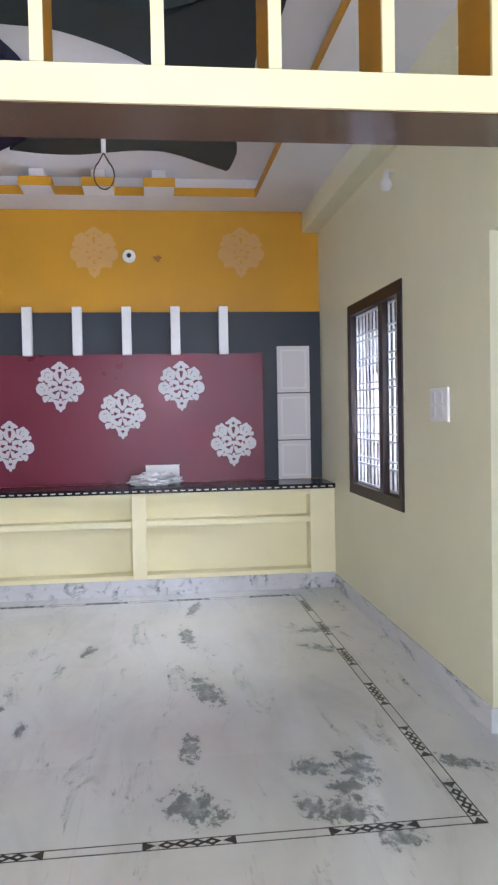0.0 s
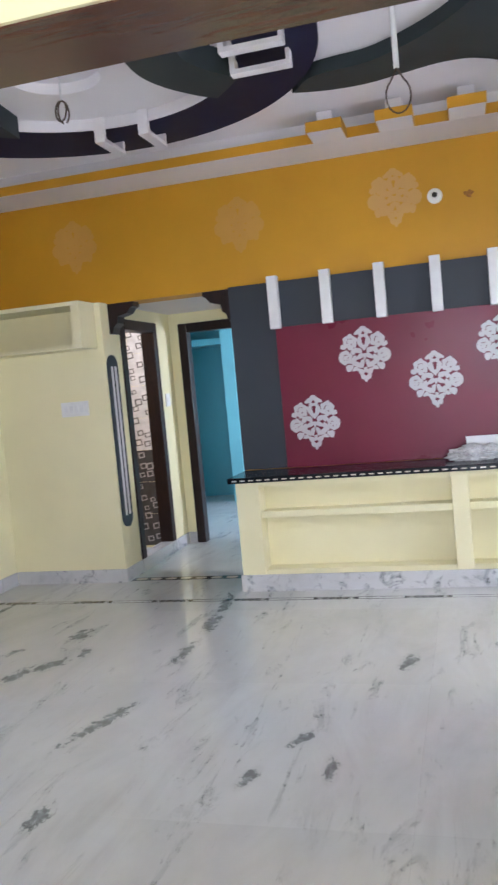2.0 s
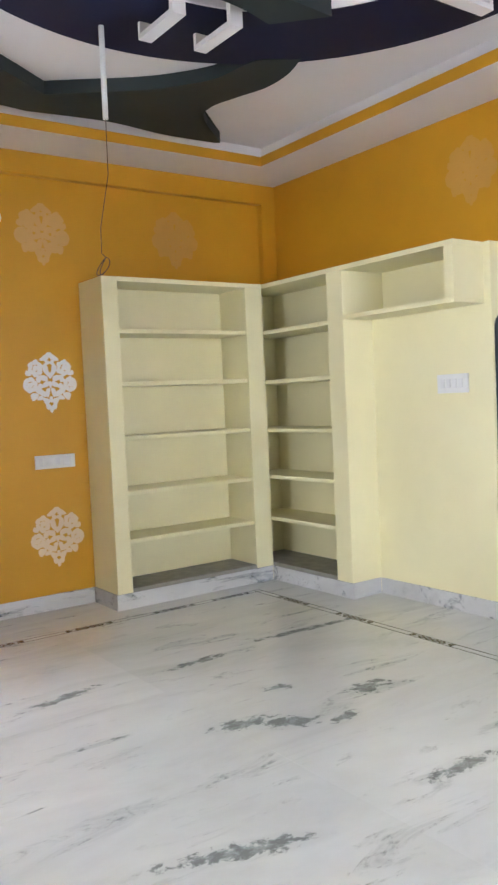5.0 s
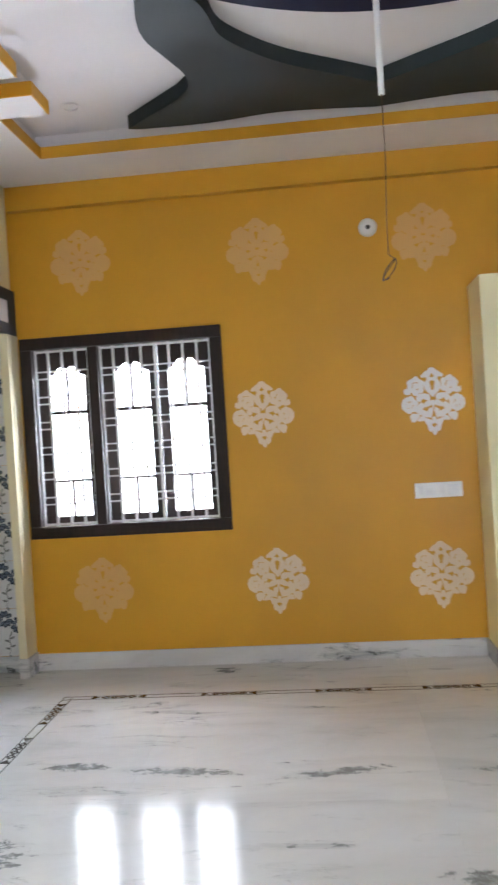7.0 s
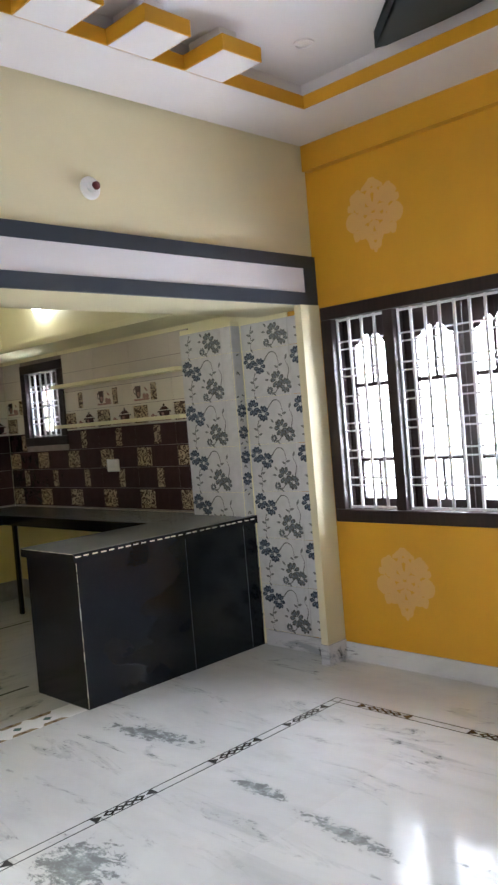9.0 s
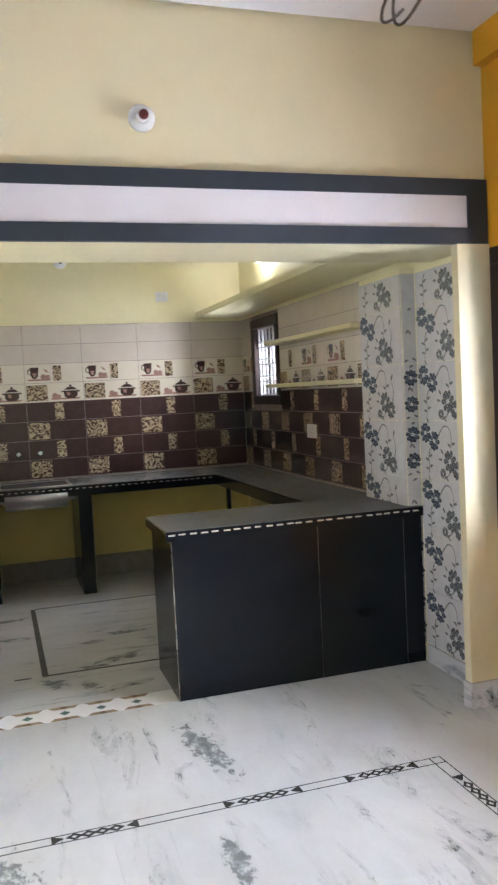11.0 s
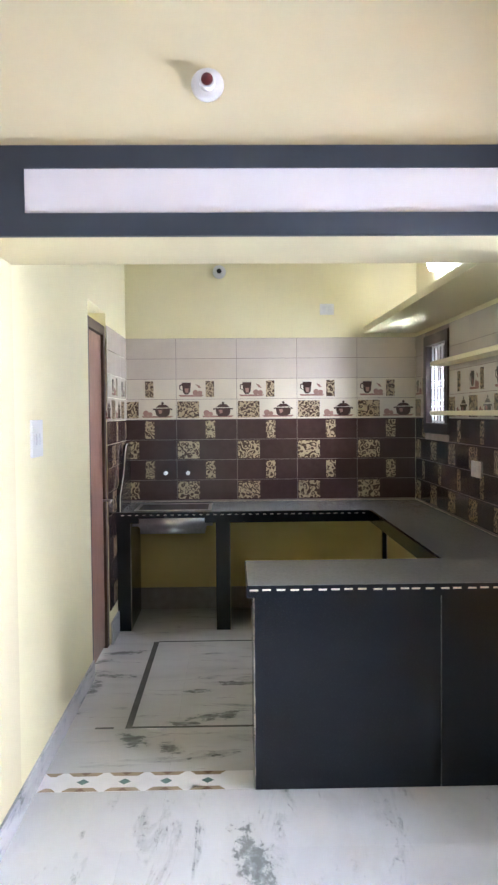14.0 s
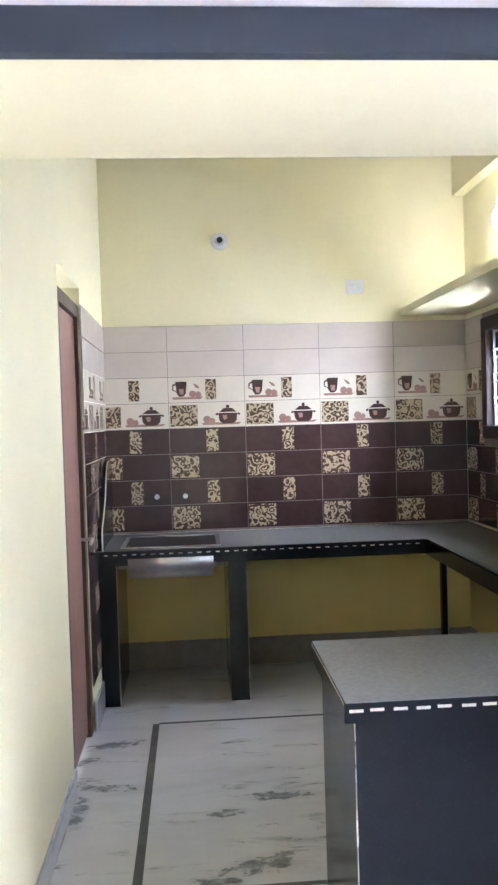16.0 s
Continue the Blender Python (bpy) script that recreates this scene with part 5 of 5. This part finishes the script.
def damask(material, full=1.12):
    """A stencilled flower spray, 0.38 m wide and 0.4 m high, of separate dabs of paint, in x and z."""
    bm = bmesh.new()
    count = [0]

    def dab(u, v, a, b, turn):
        count[0] += 1
        t = radians(turn)
        y = -0.0008 - 0.000012 * count[0]
        pts = []
        for k in range(12):
            w = 2 * math.pi * k / 12
            r = 1 + 0.16 * math.sin(3 * w + u * 7)
            p, q = full * a * r * math.cos(w), 1.03 * full * b * r * math.sin(w)
            pts.append(bm.verts.new((0.19 * (u + p * math.cos(t) - q * math.sin(t)), y, 0.2 * (v + p * math.sin(t) + q * math.cos(t)))))
        bm.faces.new(pts)

    def rose(u, v, r):
        for k in range(6):
            w = 2 * math.pi * k / 6 + u
            dab(u + r * 0.64 * math.cos(w), v + r * 0.64 * math.sin(w), r * 0.29, r * 0.41, math.degrees(w) + 14)
        dab(u + 0.01, v, r * 0.40, r * 0.30, 30)
    for s in (-1, 1):
        # two roses a side, scrolling leaves between them, and the curls of the foot
        rose(s * 0.52, 0.47, 0.30)
        rose(s * 0.73, -0.08, 0.28)
        dab(s * 0.80, 0.30, 0.11, 0.07, s * 40)
        dab(s * 0.17, 0.81, 0.17, 0.085, s * -25)
        dab(s * 0.09, 0.67, 0.10, 0.07, s * 35)
        dab(s * 0.14, 0.42, 0.095, 0.21, s * -16)
        dab(s * 0.27, 0.15, 0.21, 0.085, s * 14)
        dab(s * 0.42, 0.10, 0.09, 0.10, s * 40)
        dab(s * 0.19, -0.08, 0.17, 0.08, s * -28)
        dab(s * 0.41, -0.17, 0.10, 0.13, s * 20)
        dab(s * 0.33, -0.35, 0.21, 0.085, s * 24)
        dab(s * 0.60, -0.46, 0.15, 0.115, s * -30)
        dab(s * 0.38, -0.52, 0.12, 0.07, s * -12)
        dab(s * 0.10, -0.33, 0.075, 0.15, s * 10)
        dab(s * 0.17, -0.62, 0.14, 0.095, s * 35)
        dab(s * 0.11, -0.80, 0.13, 0.085, s * 50)
    dab(0, 0.92, 0.10, 0.085, 0)
    dab(0, 0.24, 0.08, 0.10, 0)
    dab(0, -0.07, 0.06, 0.11, 0)
    dab(0, -0.56, 0.06, 0.10, 0)
    dab(0, -0.93, 0.07, 0.075, 0)
    return finish("damask_stencil", bm, material)


motifs = {m.name: damask(m, k) for m, k in ((SILVER, 1.05), (STENCIL, 1.05), (FADED, 1.22), (FAINT, 1.4), (BLEACHED, 1.08))}


def stencil(material, x, y, z, turn=0, label="white damask stencil painted on the wall", group="damask stencils"):
    ob = new("damask_stencil", motifs[material.name])
    ob.matrix_basis = pose(x, y, z, 0, 0, turn)
    tagged(ob, label, "wall stencil", group)


for x, z in ((-1.165, 1.141), (-0.762, 1.605), (-0.276, 1.381), (0.203, 1.6), (0.62, 1.137)):
    stencil(SILVER, x, 7.0115, z, 0, "silver-white damask stencil on the maroon field", "maroon field stencils")
for x, z, m in ((-2.972, 2.66, FAINT), (-1.619, 2.65, FAINT), (-0.47, 2.68, FADED), (0.715, 2.684, FADED)):
    stencil(m, x, N, z, 0, "faded pinkish damask stencil on the orange wall", "orange wall stencils")
for y, z, m in ((3.035, 2.53, FADED), (4.14, 2.507, FADED), (5.137, 2.507, FADED), (6.156, 2.544, FAINT), (4.115, 1.515, BLEACHED), (5.135, 1.528, STENCIL), (3.053, 0.488, FADED), (4.144, 0.498, BLEACHED), (5.125, 0.491, BLEACHED)):
    stencil(m, W, y, z, 90, "pale damask stencil on the orange wall", "orange wall stencils")

# ---- fittings ----


def switch_plate(name, label, origin, u, w, h, keys, group=""):
    """A white plate with rocker keys on a wall; origin is its lower left corner to the viewer, u its way to the right."""
    ob = thing(name, label, "switch", (0, 0, 0), group)
    ob.matrix_basis = wall_matrix(origin, u, (0, 0, 1))
    p = part("plate", boxes((0, w, 0, h, 0, 0.012), bevel=0.003), PLASTIC)
    p.parent = ob
    for (a, b, c, d) in keys:
        q = part("rocker", boxes((a, b, c, d, 0.0122, 0.017), bevel=0.0015), BARPAINT)
        q.parent = ob


switch_plate("switch_plate", "white plastic switch strip on the orange wall", (W, 4.995, 0.952), (0, 1, 0), 0.28, 0.09, [(0.02, 0.05, 0.02, 0.07), (0.06, 0.12, 0.015, 0.075), (0.14, 0.17, 0.02, 0.07), (0.19, 0.25, 0.015, 0.075)])
switch_plate("switch_plate", "white plastic switch plate on the cream panel", (-3.16, 6.92, 1.335), (1, 0, 0), 0.235, 0.115, [(0.03 + 0.045 * k, 0.06 + 0.045 * k, 0.03, 0.085) for k in range(4)])
switch_plate("switch_plate", "white plastic switch plate with four rockers on the pale wall", (E, 4.365, 1.31), (0, -1, 0), 0.24, 0.165, [(0.03, 0.08, 0.09, 0.145), (0.13, 0.18, 0.09, 0.145), (0.03, 0.08, 0.02, 0.075), (0.13, 0.18, 0.02, 0.075)])
switch_plate("switch_plate", "white plastic switch plate on the kitchen wall", (KE, 1.88, 1.36), (0, -1, 0), 0.18, 0.155, [(0.05, 0.075, 0.05, 0.1), (0.1, 0.125, 0.05, 0.1)])
switch_plate("socket_plate", "white plastic socket plate high on the kitchen wall", (-4.18, KB - 0.012, 2.30), (-1, 0, 0), 0.11, 0.085, [(0.02, 0.05, 0.02, 0.065), (0.06, 0.09, 0.02, 0.065)])
switch_plate("socket_plate", "white plastic socket plate on the brown tiles", (KW + 0.001, 0.375, 1.145), (0, 1, 0), 0.15, 0.095, [(0.05, 0.1, 0.03, 0.065)])
switch_plate("switch_plate", "white plastic switch plate beside the bathroom door", (-2.75, 8.12, 1.33), (0, 1, 0), 0.1, 0.12, [(0.03, 0.06, 0.04, 0.08)])


def holder(label, at, turn, tip=BLACKPLASTIC, length=0.05):
    """A round wall plate with a lamp holder, pointing along the turned -y."""
    ob = thing("lamp_holder", label, "lamp holder", (0, 0, 0), "lamp holders")
    ob.matrix_basis = pose(*at, 0, 0, turn)
    for nm, prof, m in (("rose_plate", [(0.0, -0.001), (0.052, -0.001), (0.052, -0.012), (0.04, -0.02), (0.0, -0.02)], PLASTIC), ("socket", [(0.026, -0.0205), (0.024, -length), (0.02, -length), (0.0, -length)], PLASTIC),
                        ("cap", [(0.019, -length - 0.0005), (0.017, -length - 0.012), (0.0, -length - 0.012)], tip)):
        p = part(nm, lathe(prof, "y"), m, None, "dark socket mouth" if nm == "cap" else "", True)
        p.parent = ob


holder("white round lamp holder on the orange wall", (-0.193, N, 2.647), 0)
holder("white lamp holder with a red mouth over the kitchen opening", (-3.415, S - 0.025, 2.575), 180, REDPLASTIC)
holder("white lamp holder high on the kitchen wall", (-3.396, KB - 0.012, 2.636), 180)
plate = tagged(part("ceiling_rose", lathe([(0.0, 0.0), (0.055, 0.0), (0.055, 0.008), (0.04, 0.016), (0.012, 0.018), (0.0, 0.018)], "x", (W, 4.812, 2.59)), PLASTIC, None, "", True), "white round cover plate on the orange wall", "cover plate")
part("stub", lathe([(0.014, 0.0185), (0.012, 0.024), (0.0, 0.024)], "x", (W, 4.812, 2.59)), BLACKPLASTIC, plate, "grey centre screw")
lamp = tagged(part("wall_bulb", lathe([(0.016, 0.0), (0.016, -0.03), (0.03, -0.05), (0.033, -0.075), (0.02, -0.10), (0.0, -0.105)], "z", (E - 0.05, 4.94, 2.72)), PLASTIC, None, "", True), "white bulb on the pale wall", "bulb")
part("bracket", boxes((E - 0.06, E - 0.001, 4.93, 4.95, 2.722, 2.735)), PLASTIC, lamp)
kb = tagged(part("wall_bulb", lathe([(0.02, 0.0), (0.02, -0.03), (0.042, -0.055), (0.046, -0.08), (0.042, -0.12), (0.026, -0.15), (0.0, -0.16)], "z", (KW + 0.05, -0.375, 2.66)), glow("lit_bulb", (1, 0.98, 0.92), 45), None, "", True), "lit white bulb on the kitchen wall", "bulb")
part("bracket", boxes((KW - 0.011, KW + 0.07, -0.39, -0.36, 2.66, 2.685)), PLASTIC, kb)

# fan rods and hooks
rod = thing("fan_rod", "white fan down-rod with a dangling brown wire", "fan rod", (-3.22, 4.787, 3.159), "fan rods")
part("pipe", tube([(-3.22, 4.787, 3.16), (-3.225, 4.787, 2.67)], 0.013), PLASTIC, rod, "", True)
part("wire", tube([(-3.225, 4.787, 2.67), (-3.23, 4.787, 2.42), (-3.336, 4.786, 2.2), (-3.341, 4.786, 2.077)] + [(-3.341 + 0.03 * math.sin(a), 4.786 + 0.028 * math.sin(1.35 * a + 0.4), 2.017 + 0.045 * math.cos(1.12 * a)) for a in np.linspace(0.2, 9.0, 44)], 0.0022, 6), WIRE, rod, "loose brown wire")
rod = thing("fan_rod", "white fan down-rod with a looped wire", "fan rod", (-0.27, 4.94, 3.159), "fan rods")
part("pipe", tube([(-0.27, 4.94, 3.16), (-0.27, 4.94, 2.80)], 0.013), PLASTIC, rod, "", True)
part("wire", tube([(-0.27, 4.94, 2.80)] + [(-0.27 + 0.055 * math.sin(a), 4.94 + 0.01 * math.cos(a), 2.68 - 0.075 * math.cos(a)) for a in np.linspace(-2.6, 2.6, 16)] + [(-0.27, 4.94, 2.80)], 0.004, 6), WIRE, rod, "looped brown wire")
hook = thing("ceiling_hook", "steel ceiling hook with a coil of wire in the round recess", "hook", (-1.98, 5.07, 3.222))
part("stem", tube([(-1.98, 5.07, 3.222), (-1.98, 5.07, 3.0)], 0.006), STEEL, hook)
part("coil", tube([(-1.98 + 0.03 * math.sin(a), 5.07 + 0.02 * math.cos(a * 0.5), 2.945 - 0.055 * math.cos(a)) for a in np.linspace(0.3, 12.3, 40)], 0.005, 6), WIRE, hook, "coiled wire")

# bathroom tiles seen through the door
bw = bpy.data.objects["wall_bathroom"]
for c in range(5):
    for r in range(7):
        dark = r < 3
        m = wall_matrix((-4.37 + 0.3 * c, 8.249, 0.02 + 0.305 * r), (1, 0, 0), (0, 0, 1))
        t = place("tile", tile_mesh("bath_tile", 0.3, 0.305, BATHDARK if dark else BATHWHITE), bw, m)
        for i in range(7):
            # outlined squares in slanting pairs
            u, v, k = 0.02 + 0.10 * (i % 3) + random.uniform(-0.01, 0.05), 0.02 + 0.10 * (i // 3) + random.uniform(-0.01, 0.05), random.uniform(0.045, 0.075)
            u = min(u, 0.29 - k)
            p = finish("square_print", ring_prism([(u, v), (u + k, v + 0.01), (u + k - 0.01, v + k), (u - 0.008, v + k - 0.008)], [(u + 0.16 * k, v + 0.18 * k), (u + 0.82 * k, v + 0.28 * k), (u + 0.72 * k, v + 0.82 * k), (u + 0.1 * k, v + 0.72 * k)], "z", 0.006, 0.0065 + 0.0001 * i), BATHPALE if dark else BATHPRINT)
            under("square_print", p, t)
